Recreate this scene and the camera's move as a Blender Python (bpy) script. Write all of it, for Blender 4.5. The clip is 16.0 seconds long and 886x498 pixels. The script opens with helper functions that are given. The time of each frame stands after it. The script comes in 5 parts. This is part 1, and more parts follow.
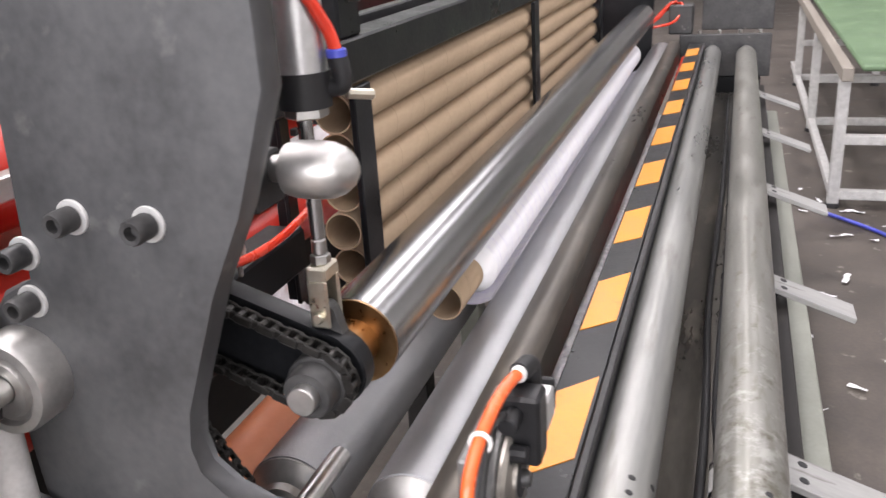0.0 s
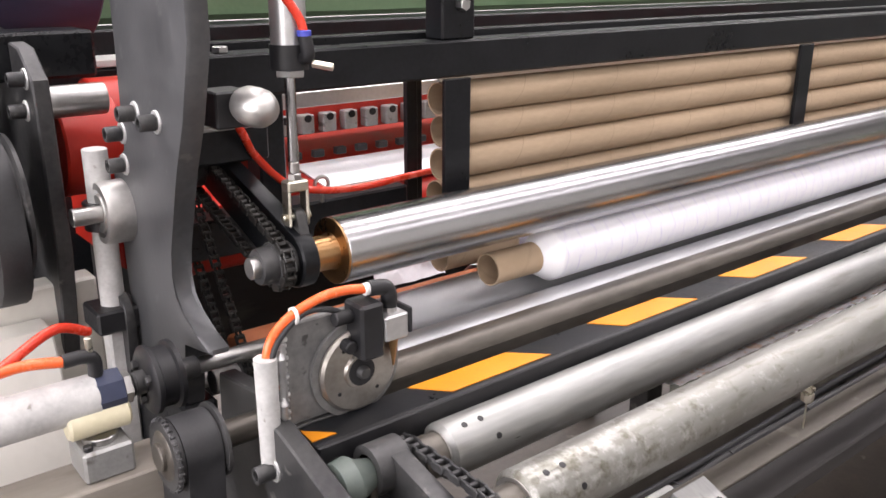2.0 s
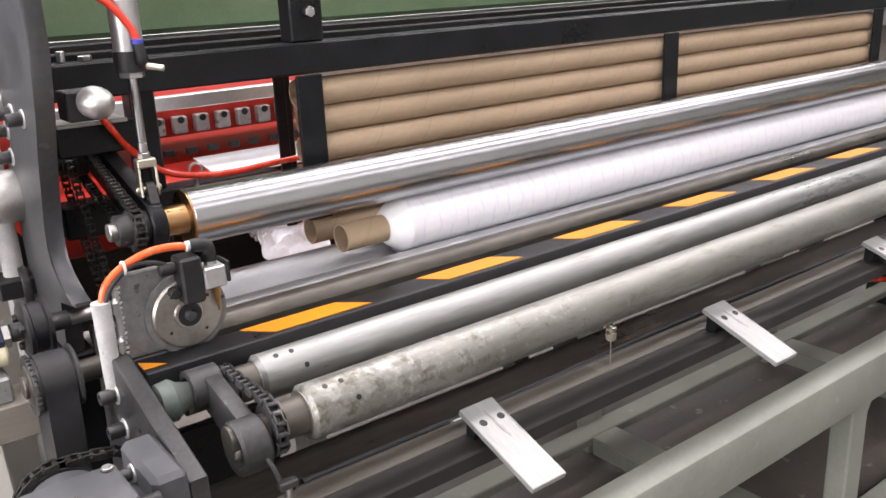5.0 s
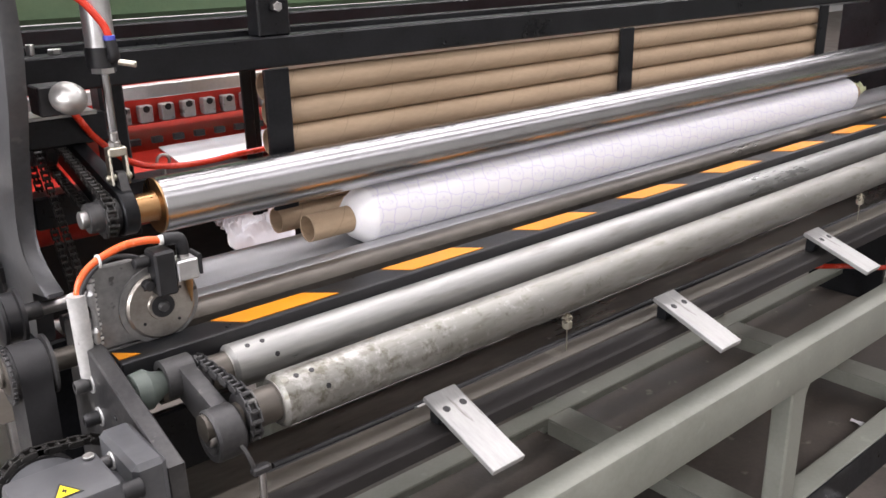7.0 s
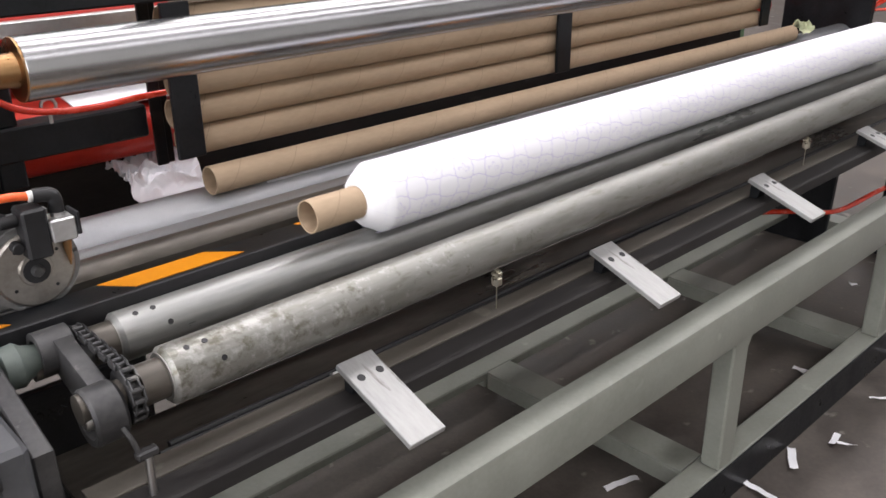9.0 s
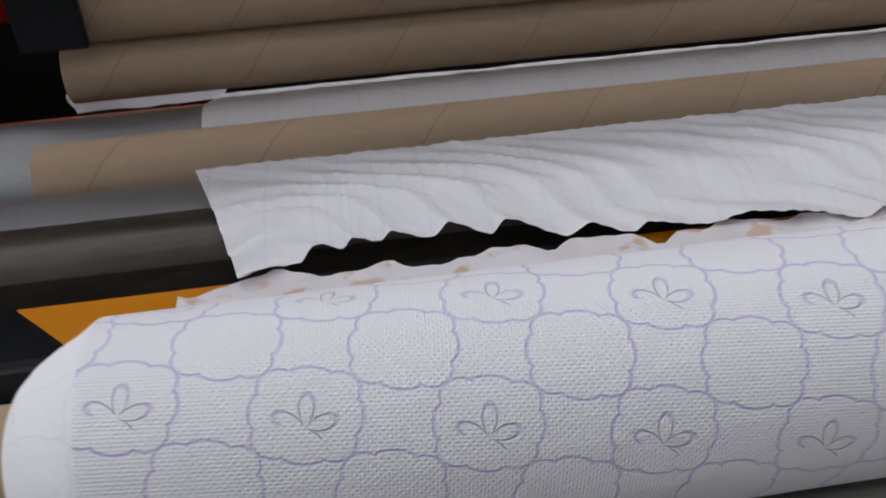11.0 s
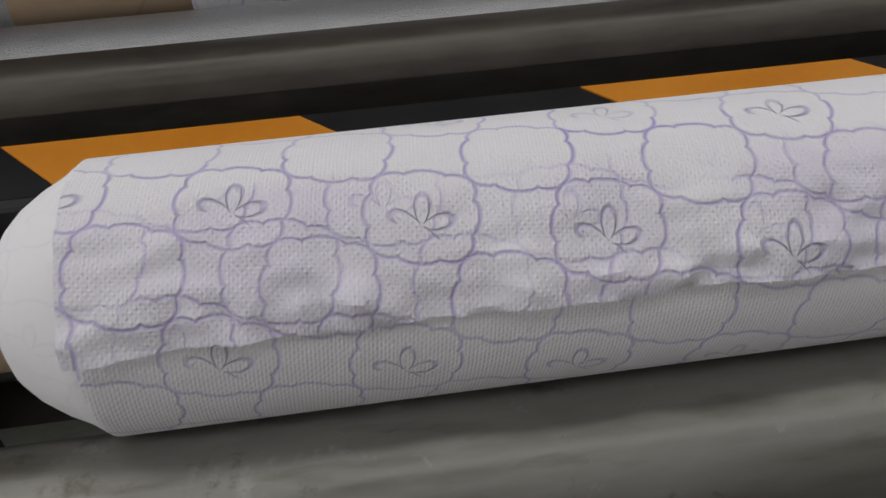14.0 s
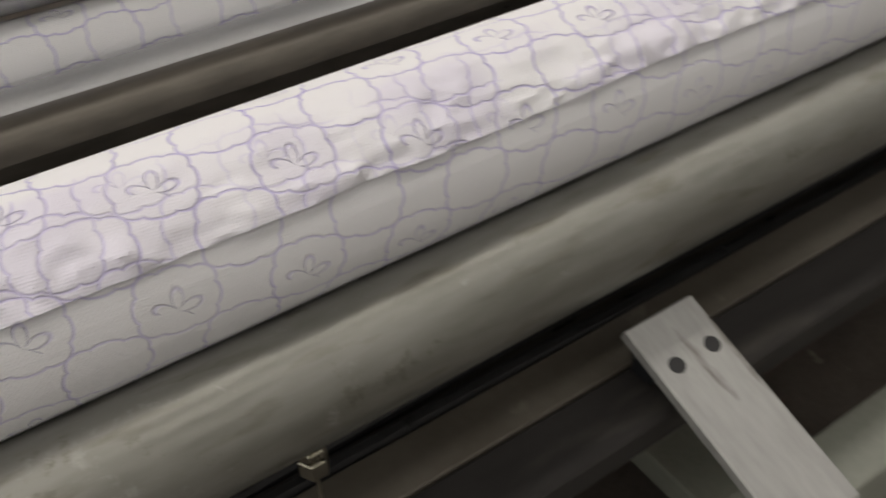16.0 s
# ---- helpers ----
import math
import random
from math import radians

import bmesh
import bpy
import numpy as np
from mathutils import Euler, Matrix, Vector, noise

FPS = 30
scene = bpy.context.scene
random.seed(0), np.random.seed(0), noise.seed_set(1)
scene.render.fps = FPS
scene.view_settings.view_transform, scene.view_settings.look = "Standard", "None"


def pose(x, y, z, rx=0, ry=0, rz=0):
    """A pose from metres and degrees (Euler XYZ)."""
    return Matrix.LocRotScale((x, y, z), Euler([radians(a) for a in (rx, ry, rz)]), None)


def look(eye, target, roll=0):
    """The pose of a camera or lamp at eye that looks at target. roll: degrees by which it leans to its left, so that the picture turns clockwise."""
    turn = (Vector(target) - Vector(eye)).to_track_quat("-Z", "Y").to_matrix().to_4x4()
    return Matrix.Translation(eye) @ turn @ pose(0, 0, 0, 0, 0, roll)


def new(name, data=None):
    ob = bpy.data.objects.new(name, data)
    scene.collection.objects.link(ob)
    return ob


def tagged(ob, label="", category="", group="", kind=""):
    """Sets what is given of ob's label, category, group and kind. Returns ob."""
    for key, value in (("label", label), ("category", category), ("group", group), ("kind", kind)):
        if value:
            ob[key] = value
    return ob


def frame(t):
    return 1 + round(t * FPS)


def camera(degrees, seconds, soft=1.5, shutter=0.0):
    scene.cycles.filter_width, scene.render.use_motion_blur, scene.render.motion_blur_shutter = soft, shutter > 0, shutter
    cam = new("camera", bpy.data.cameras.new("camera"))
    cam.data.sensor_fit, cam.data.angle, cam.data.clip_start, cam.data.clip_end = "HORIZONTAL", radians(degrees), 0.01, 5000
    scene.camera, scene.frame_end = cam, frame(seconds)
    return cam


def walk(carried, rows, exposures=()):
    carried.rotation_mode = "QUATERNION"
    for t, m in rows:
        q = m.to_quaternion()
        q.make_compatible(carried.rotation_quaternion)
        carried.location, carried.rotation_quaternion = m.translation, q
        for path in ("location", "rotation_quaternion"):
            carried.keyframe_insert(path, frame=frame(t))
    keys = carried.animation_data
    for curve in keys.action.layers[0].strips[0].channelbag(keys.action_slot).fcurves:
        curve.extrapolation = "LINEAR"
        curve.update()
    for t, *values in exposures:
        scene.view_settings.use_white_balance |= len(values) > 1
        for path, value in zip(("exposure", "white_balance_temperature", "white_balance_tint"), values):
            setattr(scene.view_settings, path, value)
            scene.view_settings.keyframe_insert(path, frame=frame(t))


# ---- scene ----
cam = camera(54.3, 16.0, 1.5, 0.25)
PATH = [
    (0, (0.09, 0.012, 1.314), (1.855, 0.628, 0.605), -3.6),
    (0.5, (0.068, -0.219, 1.318), (1.702, 0.72, 0.646), -5.6),
    (1, (0.14, -0.396, 1.321), (1.52, 0.872, 0.622), -3.2),
    (1.5, (0.182, -0.441, 1.301), (1.463, 0.956, 0.661), -0.2),
    (2, (0.207, -0.528, 1.296), (1.402, 0.95, 0.672), 0.2),
    (2.5, (0.245, -0.638, 1.307), (1.373, 0.872, 0.637), -0.6),
    (3, (0.304, -0.757, 1.327), (1.361, 0.786, 0.619), -2.0),
    (3.5, (0.302, -0.792, 1.333), (1.4, 0.724, 0.629), -1.6),
    (4, (0.305, -0.81, 1.335), (1.426, 0.696, 0.645), -1.5),
    (4.5, (0.301, -0.826, 1.331), (1.439, 0.679, 0.667), -1.6),
    (4.7, (0.298, -0.845, 1.295), (1.443, 0.678, 0.688), -2.4),
    (7, (0.258, -0.88, 1.332), (1.476, 0.562, 0.672), -1.2),
    (7.5, (0.255, -0.878, 1.334), (1.507, 0.527, 0.656), -1.0),
    (8, (0.268, -0.887, 1.333), (1.544, 0.48, 0.624), -1.2),
    (8.2, (0.28, -0.89, 1.333), (1.561, 0.462, 0.605), -1.3),
    (10.3, (0.8203, -0.4771, 1.2039), (1.0622, -0.1095, 0.9664), -0.33),
    (10.5, (0.9451, -0.3914, 1.1857), (1.1335, -0.0016, 0.9355), -0.70),
    (11, (1.1901, -0.2170, 1.1117), (1.2399, 0.1977, 0.8368), -3.09),
    (11.5, (1.2004, -0.1590, 1.0464), (1.2418, 0.2261, 0.7302), -1.63),
    (12, (1.1940, -0.1394, 1.0313), (1.2456, 0.2092, 0.6766), 1.37),
    (12.5, (1.2067, -0.1457, 1.0424), (1.2402, 0.1966, 0.6795), -0.67),
    (13, (1.2216, -0.1514, 1.0510), (1.2648, 0.1984, 0.6963), -0.85),
    (13.5, (1.2220, -0.1734, 1.0761), (1.2676, 0.1866, 0.7321), -0.54),
    (14, (1.1907, -0.2026, 1.1056), (1.2303, 0.1544, 0.7578), -2.31),
    (14.5, (1.1871, -0.2273, 1.1214), (1.2452, 0.1430, 0.7905), -0.49),
    (15, (1.1784, -0.2420, 1.1288), (1.2422, 0.1296, 0.8004), -2.39),
    (15.5, (1.1791, -0.2623, 1.1235), (1.2675, 0.1090, 0.8006), -5.53),
    (16, (1.1518, -0.3092, 1.1303), (1.3531, 0.0169, 0.8091), -3.20),
]
EXPOSURES = [(0, 0.3, 6550, 17.5), (1.5, 0.46, 6650, 19), (4.5, 0.44, 6600, 18), (7.0, 0.28, 6550, 17.5), (8.2, 0.2, 6500, 17), (10.3, -0.80, 6400, 14), (10.7, -1.2, 6250, 14), (11.0, -1.52, 6200, 14), (11.5, -2.08, 6400, 11), (12.0, -1.75, 6500, 11), (12.5, -1.72, 6550, 11), (13.0, -1.85, 6550, 11), (13.5, -1.78, 6500, 11), (14.5, -1.67, 6720, 11), (15.5, -1.55, 6880, 11), (16.0, -1.2, 7150, 10)]
walk(cam, [(t, look(e, g, r)) for t, e, g, r in PATH], EXPOSURES)

# ---- world and light ----
world = bpy.data.worlds.new("world")
scene.world = world
world.use_nodes = True
wn = world.node_tree
sky = wn.nodes.new("ShaderNodeTexSky")
sky.sky_type, sky.sun_disc = "NISHITA", False
sky.sun_elevation, sky.sun_rotation = radians(50), radians(200)
wn.nodes["Background"].inputs["Strength"].default_value = 0.12
wn.links.new(sky.outputs[0], wn.nodes["Background"].inputs["Color"])
scene.view_settings.exposure = 0.0
LIGHT = 3.6


# ---- materials ----
def rgb(r, g, b):
    return (r, g, b, 1.0)


def surface(name, a, b, rough=(0.4, 0.6), metal=0.0, scale=8.0, fine=120.0, bump=0.1, stretch=(1, 1, 1), spec=0.5, coat=0.0, third=None, third_at=0.62, third_soft=0.08):
    """A surface of two colours mixed by large stains and fine grain, with bump and changing gloss."""
    m = bpy.data.materials.new(name)
    m.use_nodes = True
    nt = m.node_tree
    n, l = nt.nodes, nt.links
    bs = n["Principled BSDF"]
    tc = n.new("ShaderNodeTexCoord")
    mp = n.new("ShaderNodeMapping")
    mp.inputs["Scale"].default_value = stretch
    l.new(tc.outputs["Object"], mp.inputs["Vector"])
    big = n.new("ShaderNodeTexNoise")
    big.inputs["Scale"].default_value, big.inputs["Detail"].default_value, big.inputs["Roughness"].default_value = scale, 5, 0.6
    small = n.new("ShaderNodeTexNoise")
    small.inputs["Scale"].default_value, small.inputs["Detail"].default_value = fine, 3
    l.new(mp.outputs[0], big.inputs["Vector"])
    l.new(mp.outputs[0], small.inputs["Vector"])
    mix = n.new("ShaderNodeMix")
    mix.data_type = "RGBA"
    ramp = n.new("ShaderNodeMapRange")
    ramp.inputs["From Min"].default_value, ramp.inputs["From Max"].default_value = 0.32, 0.68
    add = n.new("ShaderNodeMath")
    add.operation, add.inputs[1].default_value = "MULTIPLY_ADD", 0.35
    l.new(small.outputs["Fac"], add.inputs[0])
    l.new(big.outputs["Fac"], add.inputs[2])
    sub = n.new("ShaderNodeMath")
    sub.operation, sub.inputs[1].default_value = "SUBTRACT", 0.175
    l.new(add.outputs[0], sub.inputs[0])
    l.new(sub.outputs[0], ramp.inputs["Value"])
    l.new(ramp.outputs[0], mix.inputs["Factor"])
    mix.inputs["A"].default_value, mix.inputs["B"].default_value = rgb(*a), rgb(*b)
    out = mix.outputs["Result"]
    if third:
        spots = n.new("ShaderNodeTexNoise")
        spots.inputs["Scale"].default_value, spots.inputs["Detail"].default_value = scale * 2.7, 6
        l.new(mp.outputs[0], spots.inputs["Vector"])
        r3 = n.new("ShaderNodeMapRange")
        r3.inputs["From Min"].default_value, r3.inputs["From Max"].default_value = third_at, third_at + third_soft
        l.new(spots.outputs["Fac"], r3.inputs["Value"])
        mix3 = n.new("ShaderNodeMix")
        mix3.data_type = "RGBA"
        l.new(r3.outputs[0], mix3.inputs["Factor"])
        l.new(out, mix3.inputs["A"])
        mix3.inputs["B"].default_value = rgb(*third)
        out = mix3.outputs["Result"]
    l.new(out, bs.inputs["Base Color"])
    rr = n.new("ShaderNodeMapRange")
    rr.inputs["From Min"].default_value, rr.inputs["From Max"].default_value = 0.3, 0.7
    rr.inputs["To Min"].default_value, rr.inputs["To Max"].default_value = rough
    l.new(sub.outputs[0], rr.inputs["Value"])
    l.new(rr.outputs[0], bs.inputs["Roughness"])
    bs.inputs["Metallic"].default_value = metal
    bs.inputs["Specular IOR Level"].default_value = spec
    bs.inputs["Coat Weight"].default_value = coat
    if bump:
        bp = n.new("ShaderNodeBump")
        bp.inputs["Strength"].default_value, bp.inputs["Distance"].default_value = bump, 0.002
        l.new(sub.outputs[0], bp.inputs["Height"])
        l.new(bp.outputs[0], bs.inputs["Normal"])
    return m


dark_steel = surface("dark_steel", (0.034, 0.034, 0.036), (0.085, 0.084, 0.083), (0.34, 0.58), 0.5, 14, 150, 0.18, third=(0.17, 0.165, 0.155), third_at=0.66)
grey_plate = surface("grey_plate", (0.060, 0.061, 0.064), (0.105, 0.106, 0.110), (0.36, 0.55), 0.4, 9, 110, 0.2, third=(0.19, 0.19, 0.185), third_at=0.66, third_soft=0.2)
black_paint = surface("black_paint", (0.006, 0.0065, 0.0075), (0.014, 0.015, 0.017), (0.26, 0.44), 0.0, 10, 160, 0.10, spec=0.22, third=(0.06, 0.058, 0.054), third_at=0.73)
black_matt = surface("black_matt", (0.006, 0.006, 0.007), (0.016, 0.016, 0.018), (0.38, 0.6), 0.0, 10, 160, 0.15)
chrome = surface("chrome", (0.38, 0.38, 0.385), (0.43, 0.43, 0.435), (0.22, 0.26), 1.0, 12, 60, 0.004, (0.3, 1, 1))
bright_steel = surface("bright_steel", (0.38, 0.375, 0.365), (0.54, 0.535, 0.52), (0.27, 0.42), 1.0, 14, 140, 0.08)
roller_steel = surface("roller_steel", (0.25, 0.255, 0.245), (0.35, 0.35, 0.335), (0.26, 0.42), 0.65, 16, 180, 0.10, (0.15, 1, 1), third=(0.15, 0.14, 0.12), third_at=0.56, third_soft=0.25)
worn_roller = surface("worn_roller", (0.215, 0.213, 0.190), (0.285, 0.281, 0.260), (0.28, 0.46), 0.6, 34, 220, 0.14, (0.22, 1, 1), third=(0.16, 0.15, 0.12), third_at=0.56, third_soft=0.2)
brass = surface("brass", (0.36, 0.205, 0.095), (0.48, 0.295, 0.145), (0.25, 0.4), 1.0, 20, 150, 0.05)
zinc = surface("zinc", (0.55, 0.52, 0.42), (0.68, 0.64, 0.55), (0.25, 0.4), 1.0, 25, 200, 0.05)
aluminium = surface("aluminium", (0.55, 0.55, 0.55), (0.68, 0.68, 0.68), (0.3, 0.45), 0.9, 10, 160, 0.08)
bar_alu = surface("bar_alu", (0.28, 0.28, 0.27), (0.42, 0.42, 0.41), (0.36, 0.56), 0.5, 18, 220, 0.12, (1, 0.2, 1), third=(0.17, 0.16, 0.145), third_at=0.60)
card = surface("card", (0.355, 0.262, 0.175), (0.455, 0.34, 0.232), (0.7, 0.85), 0.0, 6, 200, 0.12, (0.3, 1, 1), 0.25)


def spiral_seam(m):
    """Winding seam of a card tube along x."""
    nt = m.node_tree
    n, l = nt.nodes, nt.links
    bs = n["Principled BSDF"]
    old = bs.inputs["Base Color"].links[0].from_socket
    tc = n.new("ShaderNodeTexCoord")
    sp = n.new("ShaderNodeSeparateXYZ")
    l.new(tc.outputs["Object"], sp.inputs[0])

    def f(op, a, b=0.0):
        k = n.new("ShaderNodeMath")
        k.operation = op
        for q, v in enumerate((a, b)):
            if isinstance(v, (int, float)):
                k.inputs[q].default_value = v
            else:
                l.new(v, k.inputs[q])
        return k.outputs[0]

    turn = f("DIVIDE", f("ARCTAN2", sp.outputs[2], sp.outputs[1]), 2 * math.pi)
    ph = f("FRACT", f("ADD", f("ADD", turn, 3.0), f("MULTIPLY", sp.outputs[0], 9.3)))
    seam = f("MULTIPLY", f("LESS_THAN", ph, 0.012), 0.45)
    mix = n.new("ShaderNodeMix")
    mix.data_type = "RGBA"
    l.new(seam, mix.inputs["Factor"])
    l.new(old, mix.inputs["A"])
    mix.inputs["B"].default_value = rgb(0.16, 0.11, 0.07)
    l.new(mix.outputs["Result"], bs.inputs["Base Color"])


spiral_seam(card)
paper_white = surface("paper_white", (0.78, 0.78, 0.82), (0.84, 0.84, 0.87), (0.8, 0.95), 0.0, 12, 260, 0.25, spec=0.15)
red_paint = surface("red_paint", (0.42, 0.018, 0.010), (0.52, 0.03, 0.015), (0.3, 0.5), 0.0, 8, 120, 0.08)
orange_rubber = surface("orange_rubber", (0.46, 0.14, 0.05), (0.56, 0.19, 0.08), (0.45, 0.6), 0.0, 6, 120, 0.08)
hose_red = surface("hose_red", (0.72, 0.035, 0.015), (0.80, 0.06, 0.025), (0.2, 0.3), 0.0, 20, 200, 0.0, coat=0.3)
hose_orange = surface("hose_orange", (0.80, 0.10, 0.02), (0.86, 0.15, 0.035), (0.2, 0.3), 0.0, 20, 200, 0.0, coat=0.3)
tape_yellow = surface("tape_yellow", (0.62, 0.215, 0.005), (0.70, 0.262, 0.010), (0.28, 0.42), 0.0, 14, 160, 0.05, third=(0.52, 0.165, 0.007), third_at=0.62, third_soft=0.15)
green_grey = surface("green_grey", (0.20, 0.208, 0.178), (0.26, 0.268, 0.232), (0.4, 0.55), 0.0, 7, 120, 0.12, third=(0.36, 0.365, 0.32), third_at=0.66, third_soft=0.2)
flange_paint = surface("flange_paint", (0.085, 0.074, 0.060), (0.125, 0.112, 0.093), (0.5, 0.7), 0.0, 9, 150, 0.2, third=(0.17, 0.155, 0.13), third_at=0.64)
collar_paint = surface("collar_paint", (0.075, 0.095, 0.085), (0.115, 0.135, 0.120), (0.4, 0.6), 0.0, 14, 140, 0.2)
rag_cloth = surface("rag_cloth", (0.42, 0.45, 0.28), (0.55, 0.57, 0.38), (0.8, 0.95), 0.0, 20, 200, 0.3, spec=0.1)
label_yellow = surface("label_yellow", (0.78, 0.60, 0.015), (0.84, 0.66, 0.03), (0.3, 0.4), 0.0, 14, 160, 0.0)
green_paint = surface("green_paint", (0.10, 0.17, 0.09), (0.14, 0.22, 0.12), (0.4, 0.55), 0.0, 5, 120, 0.06)
navy_paint = surface("navy_paint", (0.015, 0.022, 0.05), (0.03, 0.038, 0.075), (0.35, 0.5), 0.0, 8, 120, 0.06)
concrete = surface("concrete", (0.052, 0.043, 0.037), (0.120, 0.102, 0.088), (0.45, 0.8), 0.0, 5.0, 90, 0.7, third=(0.22, 0.20, 0.175), third_at=0.66, third_soft=0.06)
pale_paint = surface("pale_paint", (0.66, 0.64, 0.58), (0.74, 0.72, 0.66), (0.5, 0.7), 0.0, 5, 80, 0.08, third=(0.52, 0.50, 0.44), third_at=0.68)
rubber_black = surface("rubber_black", (0.012, 0.012, 0.013), (0.03, 0.03, 0.032), (0.45, 0.65), 0.0, 20, 240, 0.1)
plastic_white = surface("plastic_white", (0.66, 0.66, 0.64), (0.74, 0.74, 0.72), (0.35, 0.5), 0.0, 12, 160, 0.05)
plastic_blue = surface("plastic_blue", (0.05, 0.06, 0.42), (0.07, 0.09, 0.5), (0.3, 0.4), 0.0, 20, 160, 0.0)
ivory = surface("ivory", (0.60, 0.55, 0.38), (0.68, 0.62, 0.45), (0.35, 0.5), 0.0, 20, 160, 0.05)
drum_steel = surface("drum_steel", (0.34, 0.345, 0.355), (0.48, 0.485, 0.495), (0.32, 0.44), 0.75, 4, 900, 0.8, (0.8, 1, 1))
lip_steel = surface("lip_steel", (0.045, 0.041, 0.035), (0.125, 0.112, 0.096), (0.24, 0.42), 0.55, 7, 110, 0.14, (0.28, 1, 1), third=(0.26, 0.23, 0.19), third_at=0.58, third_soft=0.2)
disc_steel = surface("disc_steel", (0.34, 0.315, 0.28), (0.47, 0.445, 0.41), (0.28, 0.42), 0.9, 22, 180, 0.06)
carriage_steel = surface("carriage_steel", (0.15, 0.15, 0.15), (0.27, 0.268, 0.262), (0.38, 0.58), 0.5, 24, 160, 0.25, third=(0.075, 0.075, 0.072), third_at=0.62)
sleeve_grey = surface("sleeve_grey", (0.40, 0.395, 0.385), (0.56, 0.555, 0.54), (0.5, 0.7), 0.0, 30, 200, 0.2, third=(0.24, 0.22, 0.20), third_at=0.68)
washer_steel = surface("washer_steel", (0.58, 0.58, 0.57), (0.70, 0.70, 0.69), (0.35, 0.5), 0.55, 30, 200, 0.03)
glued_tissue = surface("glued_tissue", (0.80, 0.76, 0.76), (0.85, 0.84, 0.86), (0.85, 0.95), 0.0, 22, 200, 0.3, spec=0.15, third=(0.70, 0.53, 0.43), third_at=0.56)
satin_steel = surface("satin_steel", (0.42, 0.41, 0.395), (0.56, 0.55, 0.53), (0.36, 0.48), 0.9, 25, 160, 0.08)
rail_steel = surface("rail_steel", (0.020, 0.0185, 0.018), (0.040, 0.037, 0.036), (0.55, 0.72), 0.0, 7, 120, 0.15, (0.25, 1, 1), spec=0.25, third=(0.10, 0.092, 0.082), third_at=0.62, third_soft=0.2)
channel_steel = surface("channel_steel", (0.21, 0.185, 0.155), (0.30, 0.27, 0.235), (0.5, 0.7), 0.1, 6, 130, 0.15, (0.3, 1, 1), third=(0.15, 0.12, 0.095), third_at=0.62)
case_grey = surface("case_grey", (0.062, 0.064, 0.069), (0.095, 0.098, 0.104), (0.35, 0.5), 0.1, 9, 120, 0.12, third=(0.11, 0.11, 0.11), third_at=0.66)
chain_black = surface("chain_black", (0.016, 0.015, 0.014), (0.040, 0.038, 0.035), (0.3, 0.5), 0.4, 30, 200, 0.1)
wall_paint = surface("wall_paint", (0.62, 0.62, 0.60), (0.70, 0.70, 0.68), (0.7, 0.9), 0.0, 1.5, 40, 0.05)


# ---- mesh helpers ----
def finish(name, bm, mat, smooth=True, angle=35):
    bmesh.ops.recalc_face_normals(bm, faces=bm.faces)
    me = bpy.data.meshes.new(name)
    bm.to_mesh(me)
    bm.free()
    if mat:
        me.materials.append(mat)
    if smooth:
        me.shade_smooth()
        me.set_sharp_from_angle(angle=radians(angle))
    return me


def thing(name, label, category, at=(0, 0, 0), group="", kind=""):
    ob = new(name)
    ob.location = at
    ob.empty_display_size = 0.02
    return tagged(ob, label, category, group, kind)


def part(name, bm, mat, parent, label=""):
    ob = new(name, finish(name, bm, mat))
    ob.parent = parent
    if label:
        tagged(ob, label)
    return ob


def solid(name, bm, mat, label, category, group="", kind=""):
    return tagged(new(name, finish(name, bm, mat)), label, category, group, kind)


def box(x0, x1, y0, y1, z0, z1, bevel=0.0015, seg=1, bm=None):
    own = bm is None
    b = bmesh.new()
    vs = [b.verts.new((x, y, z)) for x in (x0, x1) for y in (y0, y1) for z in (z0, z1)]
    for f in ((0, 1, 3, 2), (4, 6, 7, 5), (0, 4, 5, 1), (2, 3, 7, 6), (0, 2, 6, 4), (1, 5, 7, 3)):
        b.faces.new([vs[i] for i in f])
    if bevel:
        bmesh.ops.bevel(b, geom=b.edges[:], offset=bevel, segments=seg, affect="EDGES", profile=0.5)
    if own:
        return b
    merge(bm, b)
    return bm


def merge(bm, b):
    me = bpy.data.meshes.new("scratch")
    b.to_mesh(me)
    b.free()
    bm.from_mesh(me)
    bpy.data.meshes.remove(me)


def lathe(profile, at=(0, 0, 0), axis="X", seg=32, closed=False):
    """Turns (along, radius) pairs about an axis through at."""
    b = bmesh.new()
    rings = []
    for a, r in profile:
        ring = []
        for i in range(seg):
            w = 2 * math.pi * i / seg
            c, s = r * math.cos(w), r * math.sin(w)
            p = {"X": (a, c, s), "Y": (s, a, c), "Z": (c, s, a)}[axis]
            ring.append(b.verts.new((p[0] + at[0], p[1] + at[1], p[2] + at[2])))
        rings.append(ring)
    for r0, r1 in zip(rings, rings[1:]):
        for i in range(seg):
            b.faces.new((r0[i], r0[(i + 1) % seg], r1[(i + 1) % seg], r1[i]))
    if closed:
        for i in range(seg):
            b.faces.new((rings[-1][i], rings[-1][(i + 1) % seg], rings[0][(i + 1) % seg], rings[0][i]))
    else:
        b.faces.new(rings[0])
        b.faces.new(rings[-1])
    return b


def rod(x0, x1, r, at=(0, 0, 0), axis="X", seg=32, bev=0.001):
    return lathe([(x0, r - bev), (x0 + bev, r), (x1 - bev, r), (x1, r - bev)], at, axis, seg)


def tube(x0, x1, r, inner, at=(0, 0, 0), axis="X", seg=32):
    return lathe([(x0, inner), (x0, r), (x1, r), (x1, inner)], at, axis, seg, closed=True)


